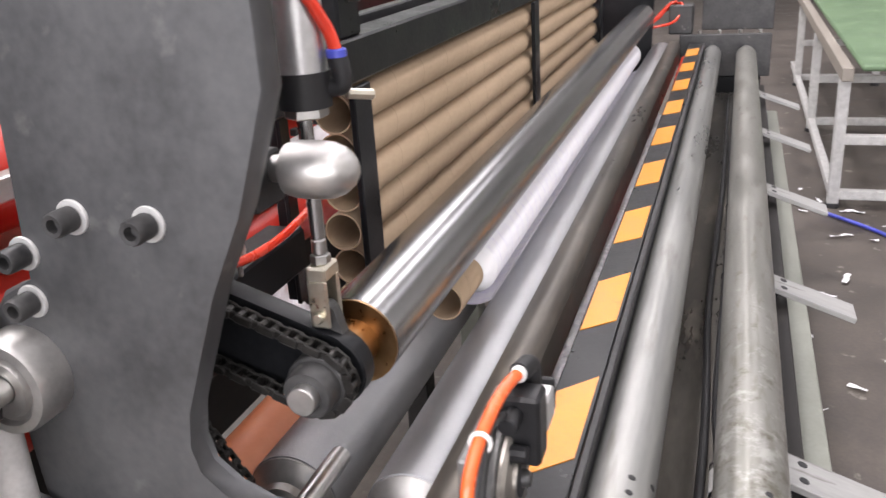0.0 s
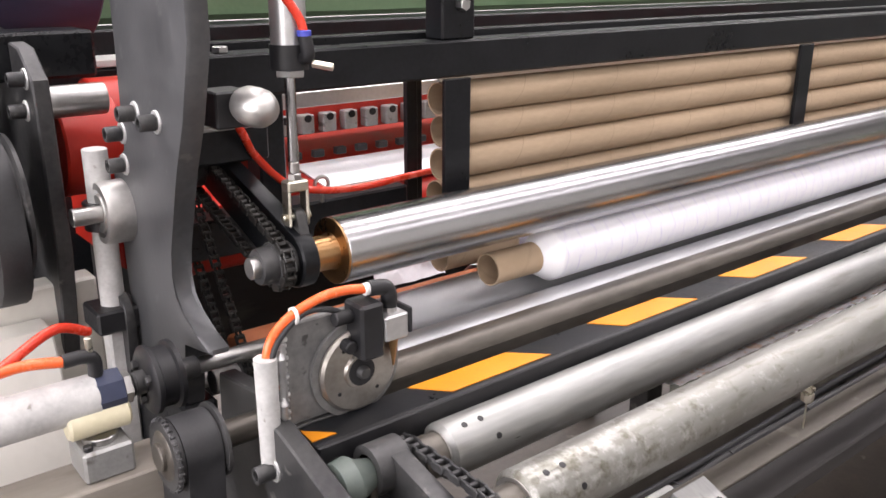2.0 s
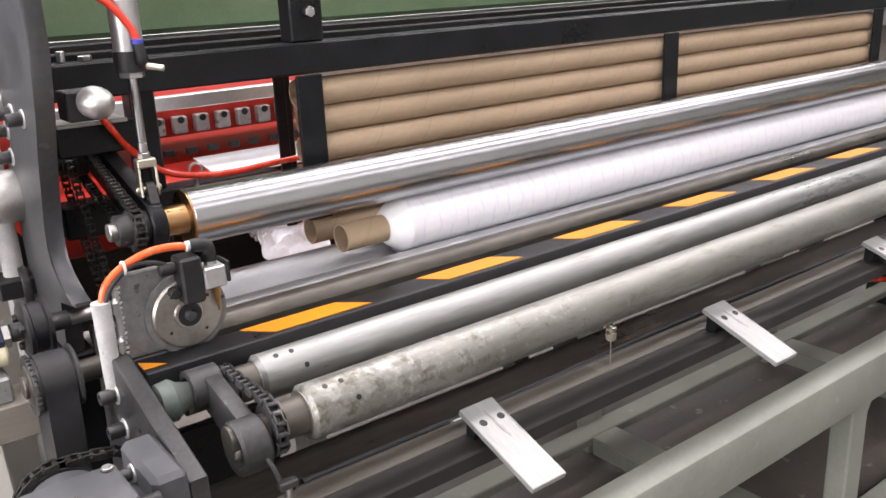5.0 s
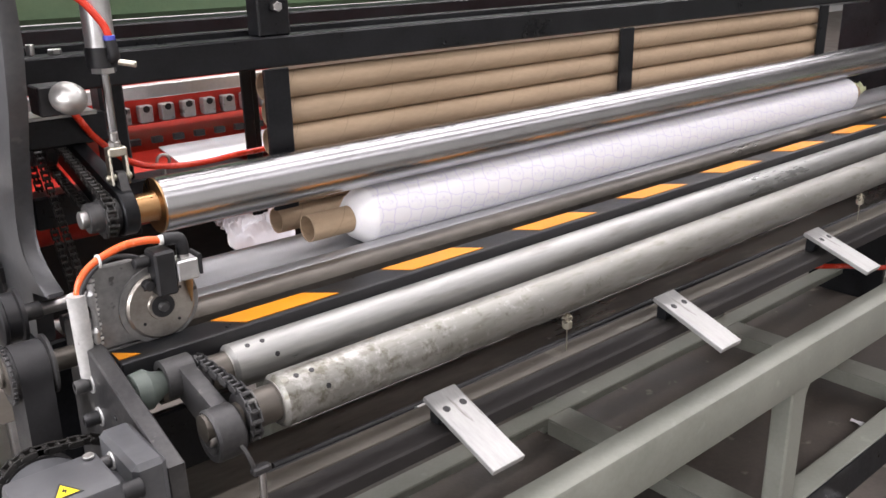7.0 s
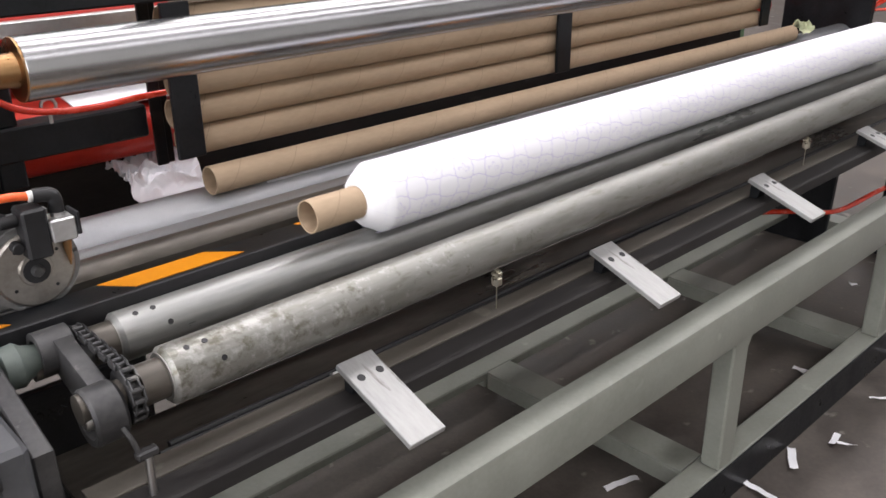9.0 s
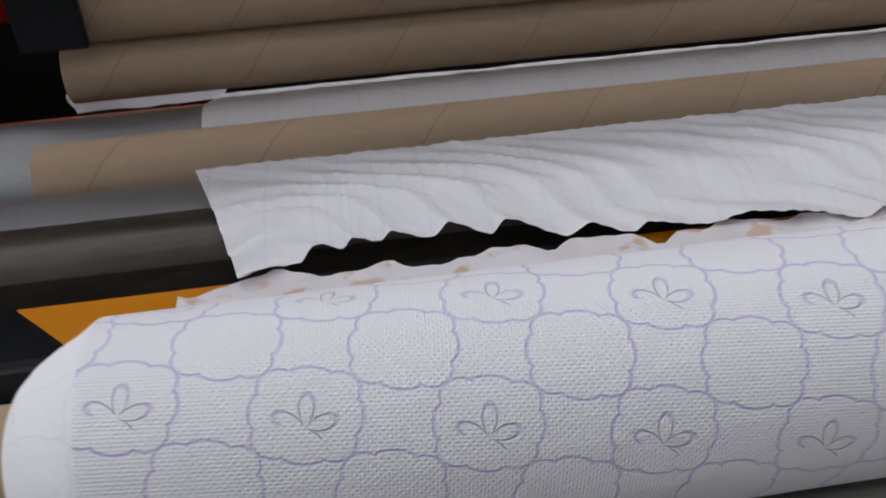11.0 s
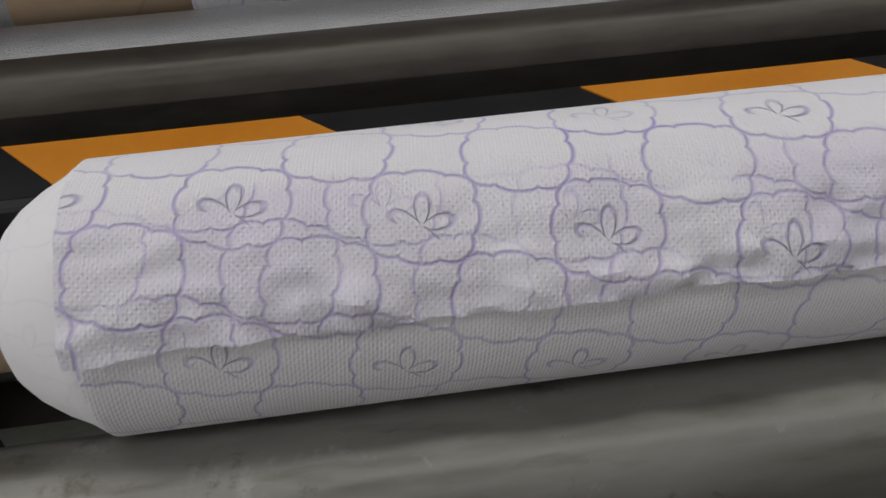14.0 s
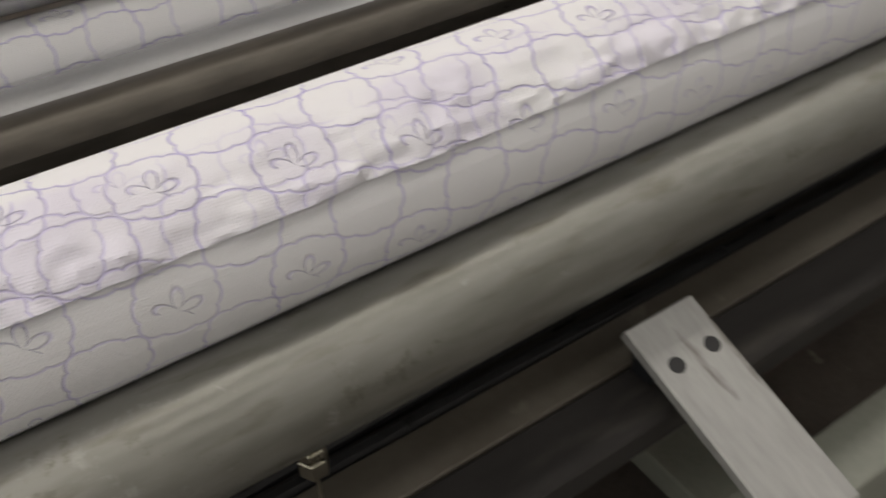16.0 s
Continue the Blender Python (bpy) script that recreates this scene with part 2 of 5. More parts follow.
def plate(outline, x0, x1, bevel=0.002, axis="X"):
    """An outline of (y, z) pairs made x1 - x0 thick along x (or (x, z) along y)."""
    b = bmesh.new()
    at = (lambda p, d: (d, p[0], p[1])) if axis == "X" else ((lambda p, d: (p[0], d, p[1])) if axis == "Y" else (lambda p, d: (p[0], p[1], d)))
    lo = [b.verts.new(at(p, x0)) for p in outline]
    hi = [b.verts.new(at(p, x1)) for p in outline]
    b.faces.new(lo)
    b.faces.new(hi)
    for i in range(len(lo)):
        j = (i + 1) % len(lo)
        b.faces.new((lo[i], lo[j], hi[j], hi[i]))
    if bevel:
        rim = [e for e in b.edges if len({v in lo for v in e.verts}) == 1]
        bmesh.ops.bevel(b, geom=rim, offset=bevel, segments=1, affect="EDGES")
    return b


def between(p, q, r, seg=16, bev=0.0008, prof=None):
    """A round bar from p to q."""
    p, q = Vector(p), Vector(q)
    d = q - p
    b = rod(0, d.length, r, axis="Z", seg=seg, bev=bev) if prof is None else lathe(prof, axis="Z", seg=seg)
    bmesh.ops.transform(b, matrix=Matrix.Translation(p) @ d.to_track_quat("Z", "Y").to_matrix().to_4x4(), verts=b.verts)
    return b


def hose(points, r, seg=10, steps=10):
    """A bent round hose along a smooth line through the points."""
    pts = [Vector(p) for p in points]
    line = []
    for i in range(len(pts) - 1):
        p0, p1, p2, p3 = pts[max(i - 1, 0)], pts[i], pts[i + 1], pts[min(i + 2, len(pts) - 1)]
        for k in range(steps):
            t = k / steps
            line.append(0.5 * (2 * p1 + (p2 - p0) * t + (2 * p0 - 5 * p1 + 4 * p2 - p3) * t * t + (3 * p1 - p0 - 3 * p2 + p3) * t ** 3))
    line.append(pts[-1])
    b = bmesh.new()
    rings, side = [], None
    for i, c in enumerate(line):
        d = (line[min(i + 1, len(line) - 1)] - line[max(i - 1, 0)]).normalized()
        side = (side - d * side.dot(d)).normalized() if side else d.orthogonal().normalized()
        up = d.cross(side)
        rings.append([b.verts.new(c + r * (math.cos(2 * math.pi * k / seg) * side + math.sin(2 * math.pi * k / seg) * up)) for k in range(seg)])
    for r0, r1 in zip(rings, rings[1:]):
        for k in range(seg):
            b.faces.new((r0[k], r0[(k + 1) % seg], r1[(k + 1) % seg], r1[k]))
    b.faces.new(rings[0])
    b.faces.new(rings[-1])
    return b


def turned(b, m):
    bmesh.ops.transform(b, matrix=m, verts=b.verts)
    return b


def tissue_paper(name="tissue", amount=1.0, tint=(0.86, 0.86, 0.885), ghost=0.0, radius=0.0515, lean=2, rows=12, emboss=1.0):
    """White tissue with mauve scalloped squares, every other row with small flowers, wound round an axis along x."""
    m = bpy.data.materials.new(name)
    m.use_nodes = True
    nt = m.node_tree
    n, l = nt.nodes, nt.links
    bs = n["Principled BSDF"]

    def f(op, a, b=None, c=None):
        k = n.new("ShaderNodeMath")
        k.operation = op
        for i, v in enumerate((a, b, c)):
            if v is None:
                continue
            if isinstance(v, (int, float)):
                k.inputs[i].default_value = v
            else:
                l.new(v, k.inputs[i])
        return k.outputs[0]

    tc = n.new("ShaderNodeTexCoord")
    sp = n.new("ShaderNodeSeparateXYZ")
    l.new(tc.outputs["Object"], sp.inputs[0])
    u = f("ADD", sp.outputs[0], -1.2025)
    v = f("SUBTRACT", f("MULTIPLY", f("ARCTAN2", sp.outputs[2], sp.outputs[1]), radius), 0.1529)
    # the slanting rows of squares close round the log
    around = 2 * math.pi * radius
    P = 0.0307
    lean_a = math.asin(lean * P / around)
    H = around * math.cos(lean_a) / rows
    ca, sa = math.cos(lean_a), math.sin(lean_a)

    def pattern(u, v):
        a = f("ADD", f("MULTIPLY", u, ca / P), f("MULTIPLY", v, sa / P))
        b = f("SUBTRACT", f("MULTIPLY", v, ca / H), f("MULTIPLY", u, sa / H))
        i = f("ROUND", f("MULTIPLY", f("ADD", a, b), 0.5))
        j = f("ROUND", f("MULTIPLY", f("SUBTRACT", a, b), 0.5))
        da = f("SUBTRACT", a, f("ADD", i, j))
        row = f("SUBTRACT", i, j)
        db = f("SUBTRACT", b, row)
        p4 = f("POWER", f("ADD", f("POWER", f("ABSOLUTE", da), 3.2), f("POWER", f("ABSOLUTE", db), 3.2)), 1 / 3.2)
        ang = f("ARCTAN2", db, da)
        lobe = f("POWER", f("ABSOLUTE", f("COSINE", f("MULTIPLY", ang, 4.0))), 0.6)
        d = f("ABSOLUTE", f("SUBTRACT", p4, f("ADD", 0.548, f("MULTIPLY", lobe, 0.072))))
        line = f("MAXIMUM", f("SUBTRACT", 1.0, f("DIVIDE", d, 0.034)), 0.0)
        # a spray of petals in the squares of every other row
        odd = f("ABSOLUTE", f("MODULO", row, 2.0))
        qu, fv = f("MULTIPLY", da, P), f("MULTIPLY", f("SUBTRACT", f("MULTIPLY", db, -1.0), -0.16), H)
        fa = f("ARCTAN2", fv, qu)
        rad = f("SQRT", f("ADD", f("MULTIPLY", qu, qu), f("MULTIPLY", fv, fv)))
        petal = f("ADD", f("MULTIPLY", f("ABSOLUTE", f("SINE", f("MULTIPLY", f("ADD", fa, 0.3), 2.5))), 0.0098), 0.0010)
        fl = f("MAXIMUM", f("SUBTRACT", 1.0, f("DIVIDE", f("ABSOLUTE", f("SUBTRACT", rad, petal)), 0.0017)), 0.0)
        fl = f("MULTIPLY", f("MULTIPLY", fl, odd), f("GREATER_THAN", f("ADD", f("SINE", fa), f("MULTIPLY", f("COSINE", fa), 0.3)), -0.25))
        return line, fl

    line, flower = pattern(u, v)
    if ghost:
        line2, flower2 = pattern(f("ADD", u, 0.0117), f("ADD", v, 0.0071))
        patch = n.new("ShaderNodeTexNoise")
        patch.inputs["Scale"].default_value = 14
        l.new(tc.outputs["Object"], patch.inputs["Vector"])
        # the glued strip near the free edge, where the layer below shows through
        turn = f("MULTIPLY", f("ARCTAN2", sp.outputs[2], sp.outputs[1]), 180 / math.pi)
        strip = f("MINIMUM", f("MAXIMUM", f("DIVIDE", f("ADD", turn, f("ADD", 50.0, f("MULTIPLY", patch.outputs["Fac"], 16.0))), 14.0), 0.0), 1.0)
        strength = f("MULTIPLY", f("MULTIPLY", f("MAXIMUM", f("MULTIPLY", f("SUBTRACT", patch.outputs["Fac"], 0.34), 4.0), 0.0), strip), ghost)
        line = f("MAXIMUM", line, f("MULTIPLY", f("MAXIMUM", line2, f("MULTIPLY", flower2, 0.7)), f("MINIMUM", strength, 1.0)))
    noise_tex = n.new("ShaderNodeTexNoise")
    noise_tex.inputs["Scale"].default_value, noise_tex.inputs["Detail"].default_value = 34, 5
    l.new(tc.outputs["Object"], noise_tex.inputs["Vector"])
    mark = f("MULTIPLY", f("MAXIMUM", line, f("MULTIPLY", flower, 0.75)), amount)
    mix = n.new("ShaderNodeMix")
    mix.data_type = "RGBA"
    l.new(f("MULTIPLY", mark, f("ADD", 0.30, f("MULTIPLY", noise_tex.outputs["Fac"], 0.8))), mix.inputs["Factor"])
    mix.inputs["A"].default_value, mix.inputs["B"].default_value = rgb(*tint), rgb(0.42, 0.355, 0.73)
    colour = mix.outputs["Result"]
    if ghost:
        soak = n.new("ShaderNodeMix")
        soak.data_type = "RGBA"
        l.new(f("MULTIPLY", f("MINIMUM", strength, 1.0), 0.5), soak.inputs["Factor"])
        l.new(colour, soak.inputs["A"])
        soak.inputs["B"].default_value = rgb(0.70, 0.655, 0.82)
        colour = soak.outputs["Result"]
    l.new(colour, bs.inputs["Base Color"])
    bs.inputs["Roughness"].default_value = 0.9
    bs.inputs["Specular IOR Level"].default_value = 0.1
    # rows of small pressed dots, pressed outlines and soft creases
    w = 2 * math.pi / 0.0030
    e1 = f("SINE", f("MULTIPLY", f("ADD", u, f("MULTIPLY", v, 1.2)), w))
    e2 = f("SINE", f("MULTIPLY", f("SUBTRACT", f("MULTIPLY", u, 1.2), v), w))
    fine = n.new("ShaderNodeTexNoise")
    fine.inputs["Scale"].default_value, fine.inputs["Detail"].default_value = 420, 3
    l.new(tc.outputs["Object"], fine.inputs["Vector"])
    h = f("MULTIPLY", f("ADD", f("MULTIPLY", f("MULTIPLY", e1, e2), 1.3), f("MULTIPLY", e1, 0.6)), 0.000085 * emboss)
    h = f("ADD", h, f("MULTIPLY", f("MAXIMUM", line, f("MULTIPLY", flower, 1.7)), -0.00055 * amount))
    h = f("ADD", h, f("MULTIPLY", noise_tex.outputs["Fac"], 0.0019))
    h = f("ADD", h, f("MULTIPLY", fine.outputs["Fac"], 0.00022))
    bp = n.new("ShaderNodeBump")
    bp.inputs["Strength"].default_value, bp.inputs["Distance"].default_value = 0.9, 1.0
    l.new(h, bp.inputs["Height"])
    l.new(bp.outputs[0], bs.inputs["Normal"])
    return m


tissue = tissue_paper("tissue", 0.75, (0.853, 0.853, 0.887))
tissue_plain = tissue_paper("tissue_plain", 0.14, (0.86, 0.86, 0.875), emboss=0.0)
tissue_small = tissue_paper("tissue_small", 1.0, radius=0.0272, lean=0, rows=6)
tissue_double = tissue_paper("tissue_double", 1.2, (0.85, 0.845, 0.882), 1.0)


def end_stains(m):
    """Oily brown blotches and pale scuffs, densest near the drilled end of a roller and thinning along it."""
    nt = m.node_tree
    n, l = nt.nodes, nt.links
    bs = n["Principled BSDF"]
    tc = n.new("ShaderNodeTexCoord")
    sp = n.new("ShaderNodeSeparateXYZ")
    l.new(tc.outputs["Object"], sp.inputs[0])
    fade = n.new("ShaderNodeMapRange")
    for key, v in (("From Min", 0.72), ("From Max", 1.35), ("To Min", 0.46), ("To Max", 0.60)):
        fade.inputs[key].default_value = v
    l.new(sp.outputs[0], fade.inputs["Value"])
    for scale, colour, most in ((38.0, (0.105, 0.095, 0.066), 0.85), (52.0, (0.46, 0.455, 0.43), 0.6)):
        tex = n.new("ShaderNodeTexNoise")
        tex.inputs["Scale"].default_value, tex.inputs["Detail"].default_value, tex.inputs["Roughness"].default_value = scale, 7, 0.68
        l.new(tc.outputs["Object"], tex.inputs["Vector"])
        over = n.new("ShaderNodeMath")
        over.operation = "SUBTRACT"
        l.new(tex.outputs["Fac"], over.inputs[0])
        l.new(fade.outputs[0], over.inputs[1])
        amount = n.new("ShaderNodeMapRange")
        for key, v in (("From Min", 0.03), ("From Max", 0.16), ("To Min", 0.0), ("To Max", most)):
            amount.inputs[key].default_value = v
        l.new(over.outputs[0], amount.inputs["Value"])
        mix = n.new("ShaderNodeMix")
        mix.data_type = "RGBA"
        l.new(amount.outputs[0], mix.inputs["Factor"])
        l.new(bs.inputs["Base Color"].links[0].from_socket, mix.inputs["A"])
        mix.inputs["B"].default_value = rgb(*colour)
        l.new(mix.outputs["Result"], bs.inputs["Base Color"])


end_stains(worn_roller)

# ---- the hall ----
FLOOR = 0.06
X0, X1, Y0, Y1, TOP = -6.0, 19.0, -6.0, 7.0, 5.3
LIT = 11.0
solid("floor", box(X0, X1, Y0, Y1, FLOOR - 0.1, FLOOR, 0), concrete, "brown-grey worn concrete workshop floor", "floor", kind="structure")
bm = box(X0 - 0.2, X0, Y0, Y1, FLOOR, 0.9, 0)
box(X0 - 0.2, X0, Y0, Y1, 3.6, TOP, 0, bm=bm)
box(X0 - 0.2, X0, Y0, -4.2, 0.9, 3.6, 0, bm=bm)
box(X0 - 0.2, X0, 4.2, Y1, 0.9, 3.6, 0, bm=bm)
solid("wall_west", bm, wall_paint, "pale hall wall with one long window opening", "wall", kind="structure")
lamp = bpy.data.lights.new("window_light", "AREA")
lamp.shape, lamp.size, lamp.size_y, lamp.energy = "RECTANGLE", 8.2, 2.6, 130 * LIGHT
ob = new("window_light", lamp)
ob.matrix_world = look((X0 - 0.1, 0, 2.25), (0, 0, 2.0))
solid("wall_east", box(X1, X1 + 0.2, Y0, Y1, FLOOR, TOP, 0), wall_paint, "plain pale hall wall", "wall", kind="structure")
solid("wall_south", box(X0, X1, Y0 - 0.2, Y0, FLOOR, TOP, 0), wall_paint, "plain pale hall wall", "wall", kind="structure")
solid("wall_north", box(X0, X1, Y1, Y1 + 0.2, FLOOR, TOP, 0), wall_paint, "plain pale hall wall", "wall", kind="structure")
SKYLIGHTS = [(-4.4, -3.6, 55), (-1.5, -0.8, 60), (0.75, 1.45, 95), (3.0, 3.9, 110), (5.3, 6.2, 80)]
bm = bmesh.new()
edge = Y0
for a, b, power in SKYLIGHTS:
    box(X0, LIT, edge, a, TOP, TOP + 0.15, 0, bm=bm)
    edge = b
box(X0, LIT, edge, Y1, TOP, TOP + 0.15, 0, bm=bm)
box(LIT, X1, Y0, Y1, TOP, TOP + 0.15, 0, bm=bm)
solid("ceiling", bm, wall_paint, "plain hall ceiling with long skylights", "ceiling", kind="structure")
for a, b, power in SKYLIGHTS:
    lamp = bpy.data.lights.new("skylight", "AREA")
    lamp.shape, lamp.size, lamp.size_y, lamp.energy = "RECTANGLE", LIT - X0 - 0.5, b - a, power * LIGHT
    lamp.color = (1.0, 0.985, 0.97)
    ob = new("skylight", lamp)
    ob.location = ((X0 + LIT) / 2, (a + b) / 2, TOP + 0.1)

# ---- main sizes ----
LEFT, RIGHT = 0.70, 3.35
VALLEY, DRUM_Z, DRUM_R, DRUM_H = 0.325, 0.813, 0.045, 0.060
CORE_R, LOG_R, NEW_R, PRESS_R = 0.0232, 0.0515, 0.0272, 0.041
LOG_X0, LOG_X1 = 1.092, 2.855
PRESS_Y = 0.318
PRESS_END = 3.19


def seat(r):
    """Height of a round thing of radius r in the valley of the two drums."""
    return DRUM_Z + math.sqrt((DRUM_R + r) ** 2 - DRUM_H ** 2)


def grown(t):
    """Radius of the paper log while it winds."""
    return min(LOG_R, 0.0360 + 0.00225 * t)


# ---- small repeated parts ----
def cap_bolt(x, y, z, parent, s=1.0, way=-1):
    """Socket head bolt on a washer, on a face across x."""
    head = part("bolt", lathe([(way * 0.012, 0.0015), (way * 0.013, 0.0048 * s), (way * 0.0205, 0.0050 * s), (way * 0.021, 0.0080 * s), (way * 0.019, 0.0092 * s), (way * 0.003, 0.0092 * s)], (x, y, z), "X", 16), dark_steel, parent)
    part("washer", lathe([(0, 0.005 * s), (way * 0.0018, 0.005 * s), (way * 0.0020, 0.0126 * s), (way * 0.0012, 0.0131 * s), (0, 0.0131 * s)], (x, y, z), "X", 24), washer_steel, head, "bright steel washer")


def chain_loop(path, x, width=0.014, pitch=0.0125, tall=0.0048):
    """Roller chain laid round a closed line of (y, z) points in a plane across x."""
    b = bmesh.new()
    pts = [Vector((0, p[0], p[1])) for p in path] + [Vector((0, path[0][0], path[0][1]))]
    left, k = 0.0, 0
    for p, q in zip(pts, pts[1:]):
        d = q - p
        n = d.length
        s = left
        while s < n:
            c = p + d * (s / n)
            ang = math.atan2(d.z, d.y)
            m = Matrix.Translation((x, c.y, c.z)) @ Matrix.Rotation(ang, 4, "X")
            w = width / 2 if k % 2 else width / 2 - 0.0022
            for side in (-1, 1):
                merge(b, turned(box(side * w - 0.0009, side * w + 0.0009, -0.0082, 0.0082, -tall, tall, 0.0012), m))
            merge(b, turned(rod(-width / 2 - 0.001, width / 2 + 0.001, 0.0033, (0, -0.006, 0), "X", 8, 0.0004), m))
            s += pitch
            k += 1
        left = s - n
    return b


def stadium(c0, r0, c1, r1, n=14):
    """Outline round two circles in the (y, z) plane."""
    d = Vector((c1[0] - c0[0], c1[1] - c0[1]))
    a = math.atan2(d.y, d.x)
    o = math.acos(max(-1, min(1, (r0 - r1) / d.length)))
    out = []
    for c, r, f, t in ((c0, r0, a + o, a + 2 * math.pi - o), (c1, r1, a - o, a + o)):
        for i in range(n + 1):
            w = f + (t - f) * i / n
            out.append((c[0] + r * math.cos(w), c[1] + r * math.sin(w)))
    return out


# ---- rollers, drums and lip ----
def roller(label, y, z, r, mat, x0, x1, journal=0.0235):
    t = thing("support_roller", label, "roller", (0, y, z))
    barrel = part("barrel", lathe([(x0, r * 0.55), (x0, r - 0.0055), (x0 + 0.0035, r - 0.0012), (x0 + 0.0048, r), (x1 - 0.007, r), (x1, r - 0.006), (x1, r * 0.45)], seg=72), mat, t)
    part("journal", lathe([(x0 - 0.095, 0.012), (x0 - 0.095, 0.0165), (x0 - 0.032, 0.0165), (x0 - 0.030, journal), (x0 + 0.004, journal), (x0 + 0.006, 0.012)], seg=32), lip_steel, t, "dull brown stepped steel journal")
    part("end_ring", tube(x0 - 0.0012, x0 - 0.0001, r - 0.006, 0.0238, seg=48), satin_steel, barrel, "bright turned end face")
    part("journal", rod(x1 - 0.01, x1 + 0.08, journal, seg=24), bright_steel, t)
    for dx, a in ((0.026, 1.25), (0.048, 1.25), (0.060, 2.05)):
        hole = rod(-0.003, 0.0005, 0.0036, (0, 0, 0), "Z", 14, 0.0002)
        part("set_screw", turned(hole, Matrix.Translation((x0 + dx, r * math.cos(a + 0.7), r * math.sin(a + 0.7))) @ Matrix.Rotation(a + 0.7 - math.pi / 2, 4, "X")), black_matt, barrel)
    return t


roller("grey steel support roller with drilled end", 0.089, 0.813, 0.031, roller_steel, LEFT, RIGHT)
roller("stained grey steel support roller, front of the pair", -0.025, 0.809, 0.034, worn_roller, LEFT + 0.004, RIGHT)
for y, label in ((VALLEY - DRUM_H, "knurled grey steel winding drum"), (VALLEY + DRUM_H, "grey steel winding drum with polished end")):
    t = thing("winding_drum", label, "drum", (0, y, DRUM_Z))
    part("barrel", lathe([(0.684, 0.040), (0.686, DRUM_R), (RIGHT, DRUM_R), (RIGHT + 0.002, 0.04)], seg=72), drum_steel, t)
    part("end_face", lathe([(0.664, 0.016), (0.664, 0.024), (0.672, 0.026), (0.676, 0.034), (0.684, 0.0435), (0.688, 0.0435)], seg=56), satin_steel, t, "polished turned steel end")
    part("shaft", rod(0.585, 0.668, 0.016, seg=24), bright_steel, t)
t = thing("rubber_roller", "orange rubber covered roller behind the drums", "roller", (0, 0.475, 0.775))
part("barrel", rod(0.66, RIGHT, 0.047, seg=48, bev=0.004), orange_rubber, t)
part("hub", lathe([(0.640, 0.012), (0.640, 0.026), (0.652, 0.028), (0.661, 0.028)], seg=28), bright_steel, t, "turned steel hub")
part("shaft", rod(0.585, 0.645, 0.013, seg=20), bright_steel, t)
lip = thing("front_lip", "dark worn steel lip bar along the drum", "lip bar")
part("lip_web", plate([(0.198, 0.80), (0.200, 0.8455), (0.222, 0.8455), (0.222, 0.80)], 0.64, RIGHT, 0), lip_steel, lip)
part("lip_nose", plate([(0.2002, 0.8457), (0.203, 0.853), (0.208, 0.859), (0.216, 0.8625), (0.232, 0.862), (0.2405, 0.857), (0.2405, 0.853), (0.228, 0.8457)], 0.642, RIGHT, 0), lip_steel, lip, "rounded worn nose of the lip")
strip = thing("hazard_strip", "black steel strip with slanting yellow tape marks", "warning strip")
channel = part("channel", box(0.575, RIGHT + 0.02, 0.1255, 0.171, 0.812, 0.8495, 0.0015), black_paint, strip)
part("front_edge", box(0.575, RIGHT + 0.02, 0.1165, 0.125, 0.809, 0.8515, 0.0015), black_matt, strip, "matt black folded front edge")
for k in range(-1, 9):
    d = 0.294 * k
    if k == -1:
        o = [(0.578, 0.134), (0.606, 0.134), (0.579, 0.160)]
    else:
        o = [(0.754 + d, 0.130), (0.907 + d, 0.130), (0.867 + d, 0.168), (0.7195 + d, 0.168)]
    part("tape_mark", plate(o, 0.8495, 0.8505, 0, "Z"), tape_yellow, channel, "orange-yellow tape mark")

tagged(solid("air_hose", hose([(0.72, 0.186, 0.770), (1.05, 0.183, 0.752), (1.40, 0.187, 0.765), (1.75, 0.184, 0.780), (2.1, 0.187, 0.762), (2.6, 0.184, 0.785), (3.05, 0.187, 0.80), (3.30, 0.186, 0.81)], 0.0055, 10, 10), hose_red, "red air hose lying in the gap behind the strip", "hose"))

# ---- press roller; its axis is the origin ----
press = thing("press_roller", "polished chrome press roller with brass end", "press roller")
part("barrel", lathe([(0.722, 0.030), (0.722, PRESS_R - 0.001), (0.723, PRESS_R), (PRESS_END, PRESS_R), (PRESS_END + 0.001, PRESS_R - 0.001), (PRESS_END + 0.001, 0.02)], seg=128), chrome, press)
part("collar", lathe([(0.686, 0.018), (0.686, 0.0205), (0.714, 0.0215), (0.722, 0.0235)], seg=40), brass, press, "brass collar")
part("end_disc", lathe([(0.7195, 0.02), (0.7195, 0.0405), (0.7225, 0.0405), (0.7225, 0.02)], seg=64), brass, press, "brass end disc")
part("hub", lathe([(0.622, 0.012), (0.622, 0.020), (0.625, 0.0215), (0.645, 0.0225), (0.668, 0.0225)], seg=32), dark_steel, press)
part("shaft", rod(0.612, 0.70, 0.0125, seg=24), bright_steel, press, "bright steel shaft end")

